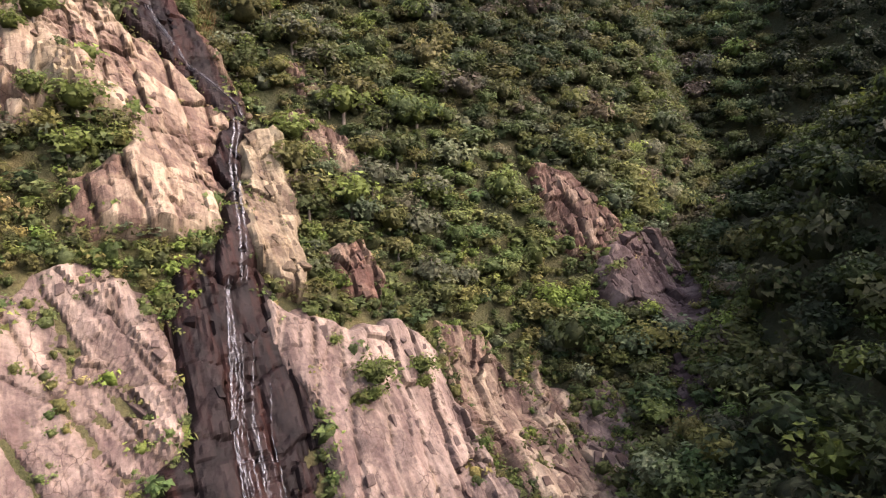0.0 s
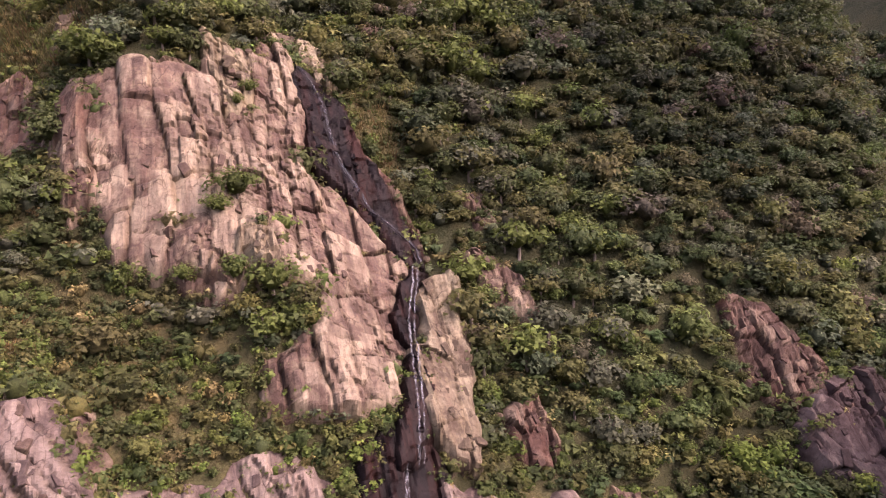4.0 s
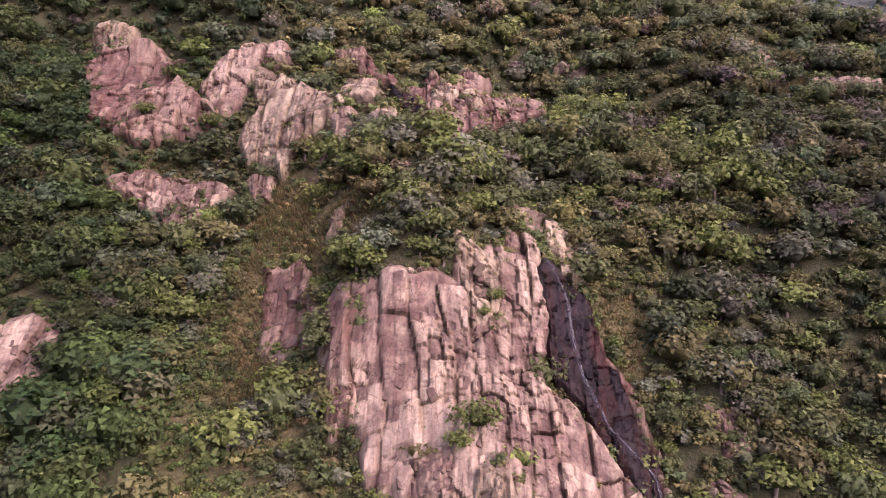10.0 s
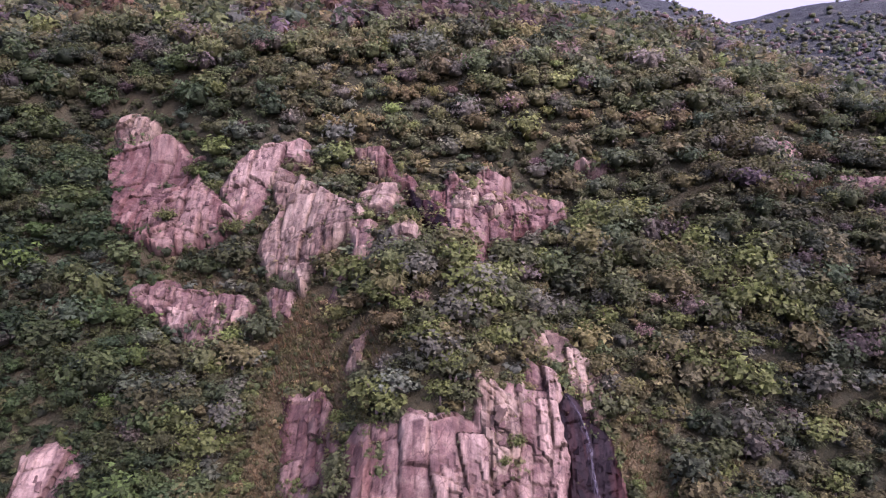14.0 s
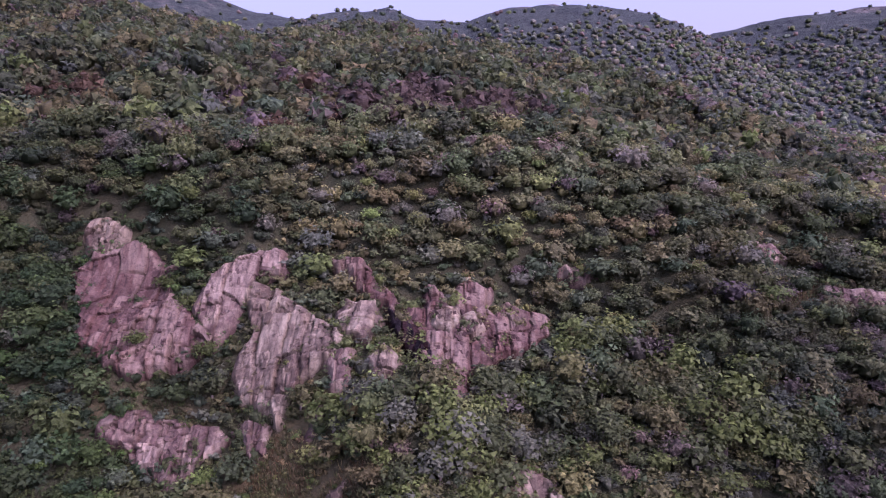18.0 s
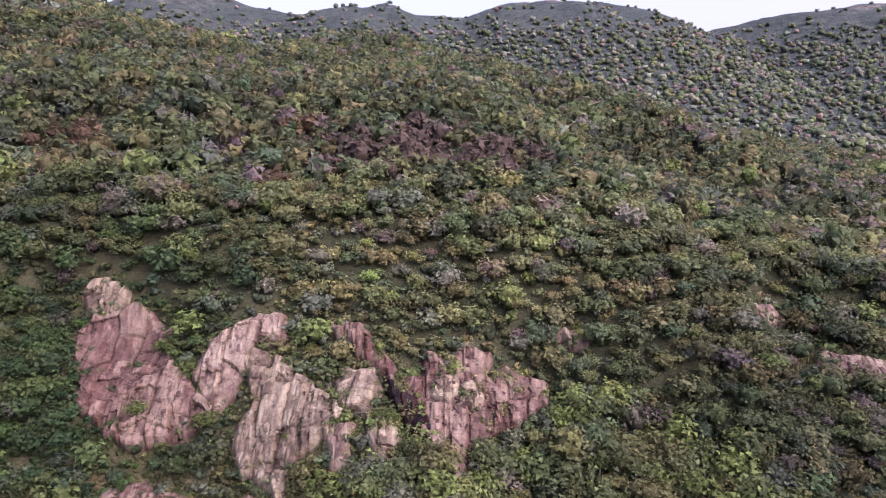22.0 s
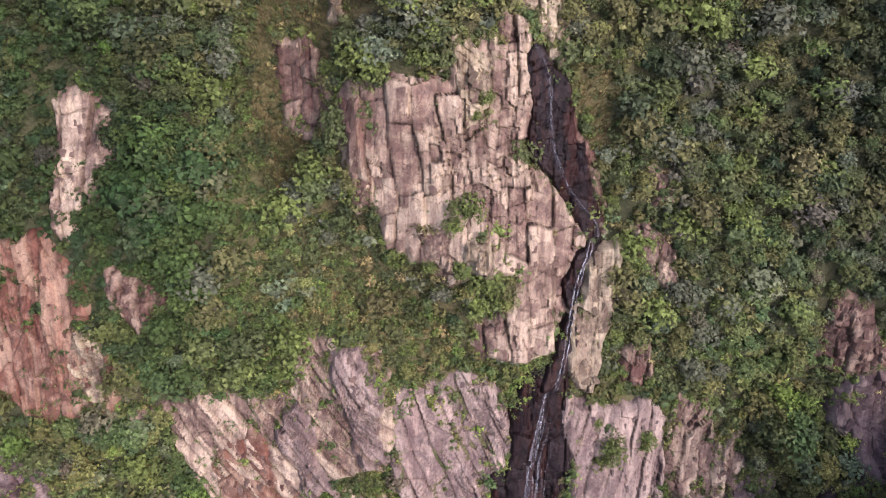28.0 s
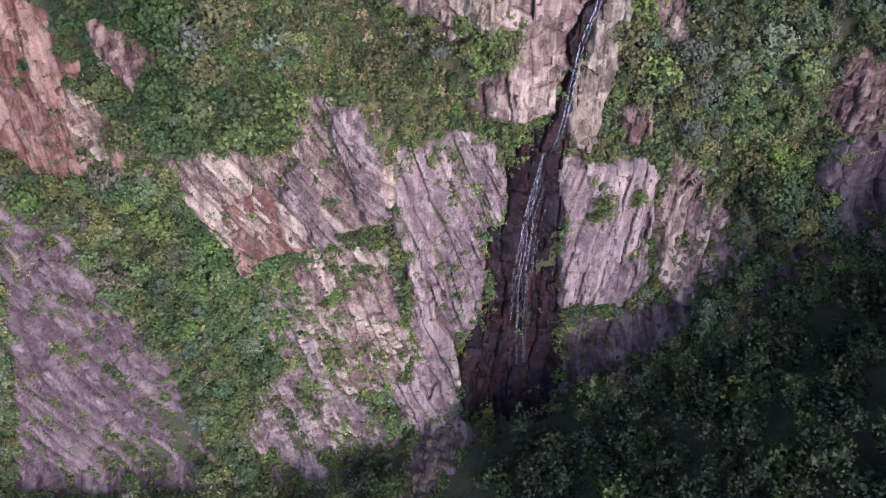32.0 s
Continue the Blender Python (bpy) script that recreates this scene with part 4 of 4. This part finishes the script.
def palette(r, n, shares):
    """A colour for each plant, drawn by share, with a spread."""
    cols, w = np.array([c for c, _ in shares]), np.array([s for _, s in shares], float)
    t = cols[r.choice(len(cols), n, p=w / w.sum())]
    return t * (1.2, 1.25, 1.08) * r.uniform(0.72, 1.34, (n, 1)) * r.uniform(0.91, 1.09, (n, 3))


def seen(x, y):
    """The stretch of slope that the flight looks over."""
    return ((x > -0.7 * (y + 12) - 16) | ((y < 50) & (x > -105))) & (x < 1.25 * (y + 20) + 16)


def gorge_side(x, y):
    """The floor and far bank of the gorge, below the foot of the cliffs."""
    return (0.5 * x - y) > np.interp(x, [-80, -10, 10, 30, 62, 80, 95], [2, 4, 9, 14, 14, 8, 3])


# woods on the face
x, y, r = scatter(-115, 150, -30, 128, 2.4, 11, lambda x, y: seen(x, y) & ~bare(x, y) & ~gorge_side(x, y) & (hash2(np.round(x * 7), np.round(y * 7), 1) > 0.9 * scrubby(x, y)) & (strawy(x, y) < 0.5 + 0.5 * hash2(np.round(x * 7), np.round(y * 7), 3)))
size = 1.35 + 2.1 * r.uniform(0, 1, len(x)) ** 2.0 * np.where(y > 72, 1.2, 1.0)
size = size * (1 + bump(x, y, -37, 56, 11, 12, 0.4))
# some of those beside the cliffs are kept as single trees
single = np.flatnonzero((x > -34) & (x < 46) & (y > 40) & (y < 96))
single = single[np.argsort(hash2(x[single], y[single], 8))][:280]
TREE_X, TREE_Y, TREE_SIZE = x[single], y[single], size[single] * 1.08
TREE_KIND = np.minimum((hash2(TREE_X, TREE_Y, 3) * 4.4).astype(int), 3)
TREE_TURN = 360 * hash2(TREE_X, TREE_Y, 5)
rest = np.setdiff1d(np.arange(len(x)), single)
x, y, size = x[rest], y[rest], size[rest]
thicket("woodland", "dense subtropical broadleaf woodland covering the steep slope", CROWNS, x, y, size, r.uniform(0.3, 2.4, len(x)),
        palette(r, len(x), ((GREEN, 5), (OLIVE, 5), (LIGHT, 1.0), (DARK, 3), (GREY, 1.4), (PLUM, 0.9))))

# low growth that closes the gaps beneath
x, y, r = scatter(-115, 150, -30, 148, 2.05, 19, lambda x, y: seen(x, y) & ~bare(x, y, 0.1, False) & ~gorge_side(x, y) & (scrubby(x, y) < 0.95) & (strawy(x, y) < 0.6))
thicket("undergrowth", "low evergreen undergrowth beneath the trees", LOW, x, y, r.uniform(1.2, 2.0, len(x)), r.uniform(0.0, 0.6, len(x)),
        palette(r, len(x), ((GREEN, 5), (OLIVE, 4), (DARK, 2), (GREY, 2))), category="undergrowth")

# scrub on the open ground
x, y, r = scatter(-105, 100, -40, 80, 1.05, 12, lambda x, y: seen(x, y) & ~bare(x, y, 0.3, False) & ~gorge_side(x, y) & (scrubby(x, y) * 0.95 > hash2(np.round(x * 9), np.round(y * 9), 2)) & (strawy(x, y) < 0.75))
thicket("scrub", "low yellow-green scrub on dry grassy ground", BUSHES, x, y, r.uniform(0.75, 1.6, len(x)), r.uniform(-0.1, 0.3, len(x)),
        0.85 * palette(r, len(x), ((LIGHT, 4), (OLIVE, 4), (GREEN, 4), (STRAW, 0.8))), category="scrub")

# dry grass between the shrubs
x, y, r = scatter(-105, 60, -40, 82, 0.75, 18, lambda x, y: seen(x, y) & ~gorge_side(x, y) & ~bare(x, y, 0.8) & (scrubby(x, y) > 0.9 * hash2(np.round(x * 11), np.round(y * 11), 6)))
blade = np.array([(math.cos(a) * 0.08, math.sin(a) * 0.08, 0) for a in (0, 0.3, 1.3, 1.6, 2.5, 2.8, 3.8, 4.1, 5.0, 5.3)])
tuft = np.concatenate([np.stack([blade[2 * i], blade[2 * i + 1], np.array([math.cos(1.25 * i) * 0.5, math.sin(1.25 * i) * 0.5, 0.75 + 0.1 * (i % 3)])]) for i in range(5)])
thicket("dry_grass", "tufts of straw-coloured and olive grass on the open slope", [(tuft, np.arange(15).reshape(5, 3), np.tile([0.6, 0.6, 1.15], 5))], x, y, r.uniform(0.5, 1.2, len(x)), np.zeros(len(x)),
        palette(r, len(x), ((STRAW * 0.8, 3), (OLIVE, 4), (LIGHT, 2))), category="grass")

# straw-coloured grass hanging on the steep ground beside the buttress and the chute, and round the upper cliffs
x, y, r = scatter(-70, 75, 38, 118, 0.52, 21, lambda x, y: (strawy(x, y) > 0.35 + 0.5 * hash2(np.round(x * 11), np.round(y * 11), 9)) & ~bare(x, y, 1.0, False))
sheaf = np.concatenate([np.array([(0.16 * math.cos(a), 0.16 * math.sin(a), 0), (0.16 * math.cos(a + 0.9), 0.16 * math.sin(a + 0.9), 0.05), (0.75 * math.cos(a + 0.4), 0.75 * math.sin(a + 0.4), 0.5 + 0.3 * (i % 3))]) for i, a in enumerate(0.78 * k for k in range(8))])
thicket("straw_grass", "hanging brown and straw-coloured grass on steep ground", [(sheaf, np.arange(24).reshape(8, 3), np.tile([0.65, 0.65, 1.2], 8))], x, y, r.uniform(0.6, 1.4, len(x)), np.zeros(len(x)),
        palette(r, len(x), ((STRAW * 0.85, 4), (RUST, 2), (OLIVE, 5), (LIGHT, 1))), category="grass")
x, y, r = scatter(-75, 75, 55, 120, 1.25, 22, lambda x, y: seen(x, y) & ~bare(x, y, 0.3, False) & (bare(x, y) | (strawy(x, y) > 0.4 + 0.9 * hash2(np.round(x * 5), np.round(y * 5), 6))))
thicket("cliff_shrubs", "low shrubs and grass round the upper cliffs", SPRIGS, x, y, r.uniform(0.6, 1.2, len(x)), np.full(len(x), -0.1),
        palette(r, len(x), ((LIGHT, 2), (OLIVE, 4), (GREEN, 4), (STRAW, 1.5))), category="scrub")

# the wood across the gorge, its shade put into the leaf colour
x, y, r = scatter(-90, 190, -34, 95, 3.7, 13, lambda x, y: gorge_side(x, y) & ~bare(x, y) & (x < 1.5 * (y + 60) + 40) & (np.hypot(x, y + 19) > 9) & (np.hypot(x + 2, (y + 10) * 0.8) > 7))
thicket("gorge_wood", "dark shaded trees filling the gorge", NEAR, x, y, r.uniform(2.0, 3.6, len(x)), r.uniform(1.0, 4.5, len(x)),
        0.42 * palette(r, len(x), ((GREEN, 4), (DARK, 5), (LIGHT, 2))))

# the shaded side of the gully beyond the spur
x, y, r = scatter(84, 235, 2, 175, 3.1, 16, lambda x, y: (x > 84 + (y - 37) * 0.62) & ~gorge_side(x, y) & ~seen(x, y))
thicket("gully_wood", "tall dark trees on the shaded side of the gully", NEAR, x, y, r.uniform(1.9, 3.2, len(x)), r.uniform(0.6, 3.0, len(x)),
        2.0 * palette(r, len(x), ((GREEN, 4), (DARK, 5), (OLIVE, 2), (LIGHT, 0.6))))

# the shelf and the hill behind the crest
x, y, r = scatter(-330, 330, 126, 460, 4.3, 14, lambda x, y: (np.abs(x) < 0.7 * y + 25) & (hash2(np.round(x * 3), np.round(y * 3), 7) > np.clip((y - 200) / 300, 0, 0.5)))
thicket("hill_wood", "wooded hill above the cliffs with mixed green and russet crowns", FAR, x, y, r.uniform(2.2, 3.9, len(x)) * (1 + np.clip((y - 200) / 500, 0, 0.35)), r.uniform(0.5, 2.5, len(x)),
        palette(r, len(x), ((GREEN, 6), (OLIVE, 4), (DARK, 3), (GREY, 0.8), (PLUM, 0.8), (LIGHT, 0.4))))

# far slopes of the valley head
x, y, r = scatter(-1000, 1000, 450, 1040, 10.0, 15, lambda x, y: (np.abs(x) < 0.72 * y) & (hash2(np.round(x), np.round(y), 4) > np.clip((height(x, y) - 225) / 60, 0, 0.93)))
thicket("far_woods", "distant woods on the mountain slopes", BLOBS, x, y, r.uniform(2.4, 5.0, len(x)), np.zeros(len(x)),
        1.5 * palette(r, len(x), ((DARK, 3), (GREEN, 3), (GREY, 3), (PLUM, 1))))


# ---- single things ----


def surface(x, y):
    """The outermost rock or soil over x, y: the place and the way out of it."""
    start = Vector((x, y, float(soil(x, y)))) + Vector(OUT) * 9
    hit, place, normal = SURFACE(start)
    return place if hit else Vector((x, y, float(soil(x, y)))), normal if hit else Vector(OUT)


def make_surface():
    from mathutils.bvhtree import BVHTree
    verts, faces = [], []
    for _, ob in ROCKS:
        me = ob.data
        co = np.empty(len(me.vertices) * 3, np.float32)
        me.vertices.foreach_get("co", co)
        ix = np.empty(len(me.loops), np.int32)
        me.loops.foreach_get("vertex_index", ix)
        faces += (ix.reshape(-1, 4) + len(verts)).tolist()
        verts += co.reshape(-1, 3).tolist()
    tree = BVHTree.FromPolygons(verts, faces)

    def cast(start):
        place, normal, _, _ = tree.ray_cast(start, -Vector(OUT), 12)
        return place is not None, place, normal
    return cast


SURFACE = make_surface()


STREAM = [(12.5, 71.7), (14.0, 70.4), (14.7, 69.0), (14.8, 66.6), (15.6, 63.9), (17.8, 61.3), (20.4, 59.6), (22.6, 58.2), (22.8, 57.0)]
FALL = [(22.3, 56.8), (21.6, 55.0), (20.2, 51.7), (19.5, 48.1), (18.7, 44.8), (18.0, 41.4), (17.2, 38.4)]
CASCADE = [(17.2, 38.4), (16.3, 35.2), (15.6, 32.5), (14.6, 29.6), (14.3, 25.8), (13.9, 22.0), (13.9, 22.3), (14.0, 15.5), (14.3, 7.9)]
BUSH_SPOTS = [(26.7, 33.2, 2.2), (32.5, 34.8, 1.6), (24.9, 37.9, 1), (26.2, 41.7, 1.3), (3.8, 55.5, 2.3), (1.9, 53.9, 1.5), (6.1, 65.7, 1.1), (4.6, 63.8, 0.9), (6.2, 48.6, 2.6), (3.1, 49.7, 1.8), (8.7, 47.1, 1.8), (-1.6, 50.5, 1.2), (25.6, 31.4, 1.2), (32.0, 33.5, 1.1), (24.2, 35.7, 0.8), (30.0, 53.6, 1.9), (28.9, 55.4, 1.4), (-7.6, 91.7, 1.6), (-3.5, 88.9, 2), (-39.8, 100.6, 2), (-44.0, 105.0, 1.8), (-34.8, 95.2, 2), (-45.1, 95.9, 1.6)]
BOULDER_SPOTS = [(-2.8, -5.9, 1), (0.7, -4.2, 1.3), (1.7, -7.9, 0.9), (-4.5, -9.2, 0.8), (-1.6, -10.2, 1.1), (-5.6, -14.6, 1.2), (-0.5, -12.2, 0.7), (-3.9, -17.5, 0.9), (3.4, -5.2, 0.8), (-7.4, -9.3, 0.7), (23.3, 40.8, 0.9), (23.8, 57.5, 0.7), (22.2, 56.4, 0.6), (23.3, 58.2, 0.5)]


def ribbon(path, width, out, seed):
    """A rounded strand of water laid down the rock along a path."""
    r = random.Random(seed)
    pts = []
    for (ax, ay), (bx, by) in zip(path, path[1:]):
        n = max(1, int(math.hypot(bx - ax, (by - ay) * 1.5) / 0.3))
        pts += [(ax + (bx - ax) * i / n, ay + (by - ay) * i / n) for i in range(n)]
    pts.append(path[-1])
    place = [surface(x, y)[0] + Vector(OUT) * out for x, y in pts]
    for _ in range(3):
        place = [place[0]] + [(a + 2 * b + c) / 4 for a, b, c in zip(place, place[1:], place[2:])] + [place[-1]]
    verts, faces = [], []
    for i, p in enumerate(place):
        w = width * (0.55 + 0.9 * abs(noise.noise(Vector((p.x * 1.3, p.z * 0.5, seed))))) * min(1, 0.3 + i * 0.25, 0.3 + (len(place) - 1 - i) * 0.25)
        p = p + Vector((r.gauss(0, 0.05), 0, 0))
        for u, v in ((-1, -0.04), (-0.45, 0.07), (0.45, 0.07), (1, -0.04)):
            verts.append(p + Vector((u * w, 0, 0)) + Vector(OUT) * v)
    for i in range(len(place) - 1):
        for k in range(4):
            a, b = 4 * i + k, 4 * i + (k + 1) % 4
            faces.append((a, b, b + 4, a + 4))
    return verts, faces


def wander(path, sway, seed):
    r = random.Random(seed)
    s, out = r.uniform(-sway, sway), []
    for x, y in path:
        s = max(-sway, min(sway, s + r.gauss(0, 0.16 * sway)))
        out.append((x + s, y))
    return out


def water(name, label, path, strands, width, sway, mat, out=0.12, k=0):
    thing = tagged(new(name), label, "waterfall")
    for i in range(strands):
        line = wander(path, sway, k + i)
        if i > 1:
            n = len(line)
            a = random.Random(k + i).randrange(0, max(1, n - 3))
            line = line[a:a + max(3, n // 2)]
        v, f = ribbon(line, width * (1.0 if i == 0 else 0.5), out, k + i)
        part("strand", mesh_from("strand", v, f, mat, smooth=True), thing)
    return thing


water("waterfall", "thin white waterfall dropping down a narrow dark cleft", FALL, 6, 0.16, 0.3, MAT_WATER, 0.4, 100)
water("cascade", "white cascade fanning over the black wet wall", CASCADE, 22, 0.12, 1.7, MAT_WATER, 0.12, 200)
water("stream", "dark glinting stream sliding down the upper chute", STREAM, 4, 0.16, 0.5, MAT_POOL, -0.02, 300)
water("stream_riffle", "pale riffles on the upper stream", STREAM, 3, 0.08, 0.35, MAT_WATER, 0.06, 350)


def stone_mesh(seed, squash=0.75):
    """A weathered boulder: a cut and rounded block."""
    bm = bmesh.new()
    bmesh.ops.create_icosphere(bm, subdivisions=2, radius=1)
    r = random.Random(seed)
    cuts = [(Vector((r.gauss(0, 1), r.gauss(0, 1), r.gauss(0, 1))).normalized(), r.uniform(0.55, 0.85)) for _ in range(7)]
    for v in bm.verts:
        for n, d in cuts:
            over = v.co.dot(n) - d
            if over > 0:
                v.co -= n * over
        v.co *= 1 + 0.08 * noise.noise(v.co * 2.5 + Vector((seed, 0, 0)))
        v.co.z *= squash
    me = bpy.data.meshes.new("boulder")
    bm.to_mesh(me)
    bm.free()
    return me


STONES = [stone_mesh(s) for s in range(5)]
for me in STONES:
    me.materials.append(ROCK_PALE)
r = random.Random(12)
for i in range(46):
    t = r.random()
    BOULDER_SPOTS.append((2.5 - 8 * t + r.gauss(0, 2.0), -4.5 - 13 * t + r.gauss(0, 1.0), r.uniform(0.5, 1.5)))
for i, (x, y, s) in enumerate(BOULDER_SPOTS):
    ob = new("boulder", STONES[i % 5])
    p, _ = surface(x, y)
    ob.matrix_world = pose(p.x, p.y, p.z + 0.15 * s, 10 * (i % 4), 8 * (i % 3), 47 * i) @ Matrix.Diagonal((s, s * 0.85, s * 0.8, 1))
    tagged(ob, "grey rounded boulder lying in the stream bed", "boulder", "boulders of the stream")


def plant_meshes(kinds, tint, name):
    out = []
    for v, f, s in kinds:
        # s carries the crown's painted shade into the leaf colour
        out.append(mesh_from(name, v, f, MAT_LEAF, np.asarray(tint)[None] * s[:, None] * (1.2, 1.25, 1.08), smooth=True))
    return out


def stem_mesh(sides=6):
    """A tapered trunk with three limbs, one metre high."""
    bm = bmesh.new()

    def limb(a, b, ra, rb):
        rings = []
        d = (b - a).normalized()
        u = d.orthogonal().normalized()
        w = d.cross(u)
        for p, r in ((a, ra), ((a + b) / 2 + u * 0.03, (ra + rb) / 2), (b, rb)):
            rings.append([bm.verts.new(p + (u * math.cos(t) + w * math.sin(t)) * r) for t in (2 * math.pi * i / sides for i in range(sides))])
        for lo, hi in zip(rings, rings[1:]):
            for i in range(sides):
                bm.faces.new((lo[i], lo[(i + 1) % sides], hi[(i + 1) % sides], hi[i]))
    limb(Vector((0, 0, -0.3)), Vector((0.03, 0, 0.6)), 0.07, 0.05)
    for k in range(3):
        a = 2.1 * k
        limb(Vector((0.03, 0, 0.5)), Vector((0.35 * math.cos(a), 0.35 * math.sin(a), 1.15)), 0.045, 0.015)
    me = bpy.data.meshes.new("trunk")
    bm.to_mesh(me)
    bm.free()
    me.materials.append(MAT_BARK)
    return me


TRUNK = stem_mesh()
BUSH_MESHES = plant_meshes([crown(80 + s, 9, 450, 0.09, 0.9, (6, 4)) for s in range(4)], LIGHT * 0.8, "foliage")
for i, (x, y, s) in enumerate(BUSH_SPOTS):
    p, _ = surface(x, y)
    thing = tagged(new("bush"), "leafy green bush rooted on a rock ledge", "bush", "ledge bushes")
    s = 1.25 * s
    thing.matrix_world = pose(p.x, p.y - 0.2 * s, p.z - 0.15, 0, 0, 67 * i)
    leaf = part("foliage", BUSH_MESHES[i % 4], thing)
    leaf.scale = (s, s, s)
    stem = part("stem", TRUNK, thing)
    stem.scale = (s * 0.7, s * 0.7, s * 0.8)

# trees that stand out one by one beside the cliffs
TREE_KINDS = [(plant_meshes([crown(90 + 7 * j + s, 8, 320, 0.105, 0.9, (5, 3)) for s in range(3)], tint, "crown"), label) for j, (tint, label) in enumerate((
    (GREEN, "dark green broadleaf tree with a dense rounded crown"), (OLIVE, "olive green broadleaf tree with an uneven crown"),
    (GREY, "grey-green tree with an open crown"), (LIGHT, "bright yellow-green tree among darker woods")))]
made = 0
for x, y, kind, s, turn in zip(TREE_X, TREE_Y, TREE_KIND, TREE_SIZE, TREE_TURN):
    meshes, label = TREE_KINDS[kind]
    thing = tagged(new("tree"), label, "tree", "trees beside the cliffs")
    thing.matrix_world = pose(x, y, float(soil(x, y)), 0, 0, turn)
    c = part("crown", meshes[made % 3], thing)
    c.location, c.scale = (0, 0, 0.45 * s), (s, s, s)
    t = part("trunk", TRUNK, thing)
    t.scale = (s, s, s)
    made += 1

# loose blocks standing proud of the cliffs
CHIPS = []
for k in range(6):
    bm = bmesh.new()
    bmesh.ops.create_cube(bm, size=1)
    r = random.Random(k)
    for v in bm.verts:
        v.co += Vector((r.uniform(-0.16, 0.16), r.uniform(-0.16, 0.16), r.uniform(-0.16, 0.16)))
    bmesh.ops.bevel(bm, geom=bm.edges[:], offset=0.07, segments=1, affect="EDGES")
    me = bpy.data.meshes.new("block")
    bm.to_mesh(me)
    bm.free()
    CHIPS.append(me)


def chips(ob, poly, count, k):
    """Blocks that stick out of a rock face, as parts of it."""
    r = random.Random(k)
    lo, hi = poly.min(0), poly.max(0)
    meshes = []
    for me in CHIPS:
        me = me.copy()
        me.materials.append(ob.data.materials[0])
        meshes.append(me)
    n = tries = 0
    while n < count and tries < 12 * count:
        tries += 1
        x, y = r.uniform(lo[0], hi[0]), r.uniform(lo[1], hi[1])
        if inside(poly, np.array([x]), np.array([y]))[0] < 0.8:
            continue
        p, _ = surface(x, y)
        s = r.uniform(0.3, 0.8)
        chip = part("rock_block", meshes[n % 6], ob)
        chip.matrix_world = pose(p.x, p.y + 0.22 * s, p.z - 0.2 * s, 40 + r.gauss(0, 9), r.gauss(0, 8), r.gauss(0, 22)) @ Matrix.Diagonal((s, s * r.uniform(1.0, 2.4), s * r.uniform(0.7, 1.1), 1))
        n += 1


for k, (poly, ob) in enumerate(ROCKS):
    w = poly.max(0) - poly.min(0)
    chips(ob, poly, int(min(40, 5 + 0.07 * w[0] * w[1])), 500 + k)

# small plants that have found a hold on the rock
bits = []
for k, (poly, ob) in enumerate(ROCKS):
    lo, hi = poly.min(0), poly.max(0)
    r = np.random.default_rng(900 + k)
    grown = ob.name in ("slab_wall", "shelf_wall", "scrub_wall", "rubble_slope", "upper_red_wall", "spring_bowl", "grassy_crag", "fringe_rock", "far_cliff", "broken_slope")
    n = int((hi - lo).prod() * (1.3 if ob.name in ("broken_slope", "scrub_wall") else 0.7 if ob.name in ("rubble_slope", "fringe_rock") else 0.4 if grown else 0.16))
    x, y = r.uniform(lo[0], hi[0], n), r.uniform(lo[1], hi[1], n)
    ok = (inside(poly, x, y) > 0.2) & (fbm(x / 3.5, y / 3.5, 71 + k % 3, 3) > (0.3 if "wet" in ob.name else -0.1 if ob.name in ("broken_slope", "scrub_wall") else 0.04 if grown else 0.12))
    bits += [(a, b, surface(a, b)[0].z) for a, b in zip(x[ok], y[ok])]
    # a ragged fringe of plants round the rim
    for (ax, ay), (bx, by) in zip(poly, np.roll(poly, -1, 0)):
        n = int(2.4 * math.hypot(bx - ax, by - ay)) + 1
        t = r.uniform(0, 1, n)
        x, y = ax + (bx - ax) * t + r.normal(0, 0.75, n), ay + (by - ay) * t + r.normal(0, 0.6, n)
        ok = (fbm(x / 3, y / 3, 61, 3) > (0.12 if "wet" in ob.name or "fall" in ob.name or "chute" in ob.name else -0.12))
        bits += [(a, b, surface(a, b)[0].z) for a, b in zip(x[ok], y[ok])]
bits = np.array(bits)
r = np.random.default_rng(5)
thicket("ledge_scrub", "small shrubs and grass clinging to cracks in the cliffs", SPRIGS, bits[:, 0], bits[:, 1], r.uniform(0.5, 1.6, len(bits)) * np.where(hash2(bits[:, 0], bits[:, 1], 4) > 0.85, 1.5, 0.9), np.full(len(bits), -0.15),
        palette(r, len(bits), ((LIGHT, 3), (OLIVE, 4), (GREEN, 4), (STRAW, 0.3))), z=bits[:, 2], category="scrub")
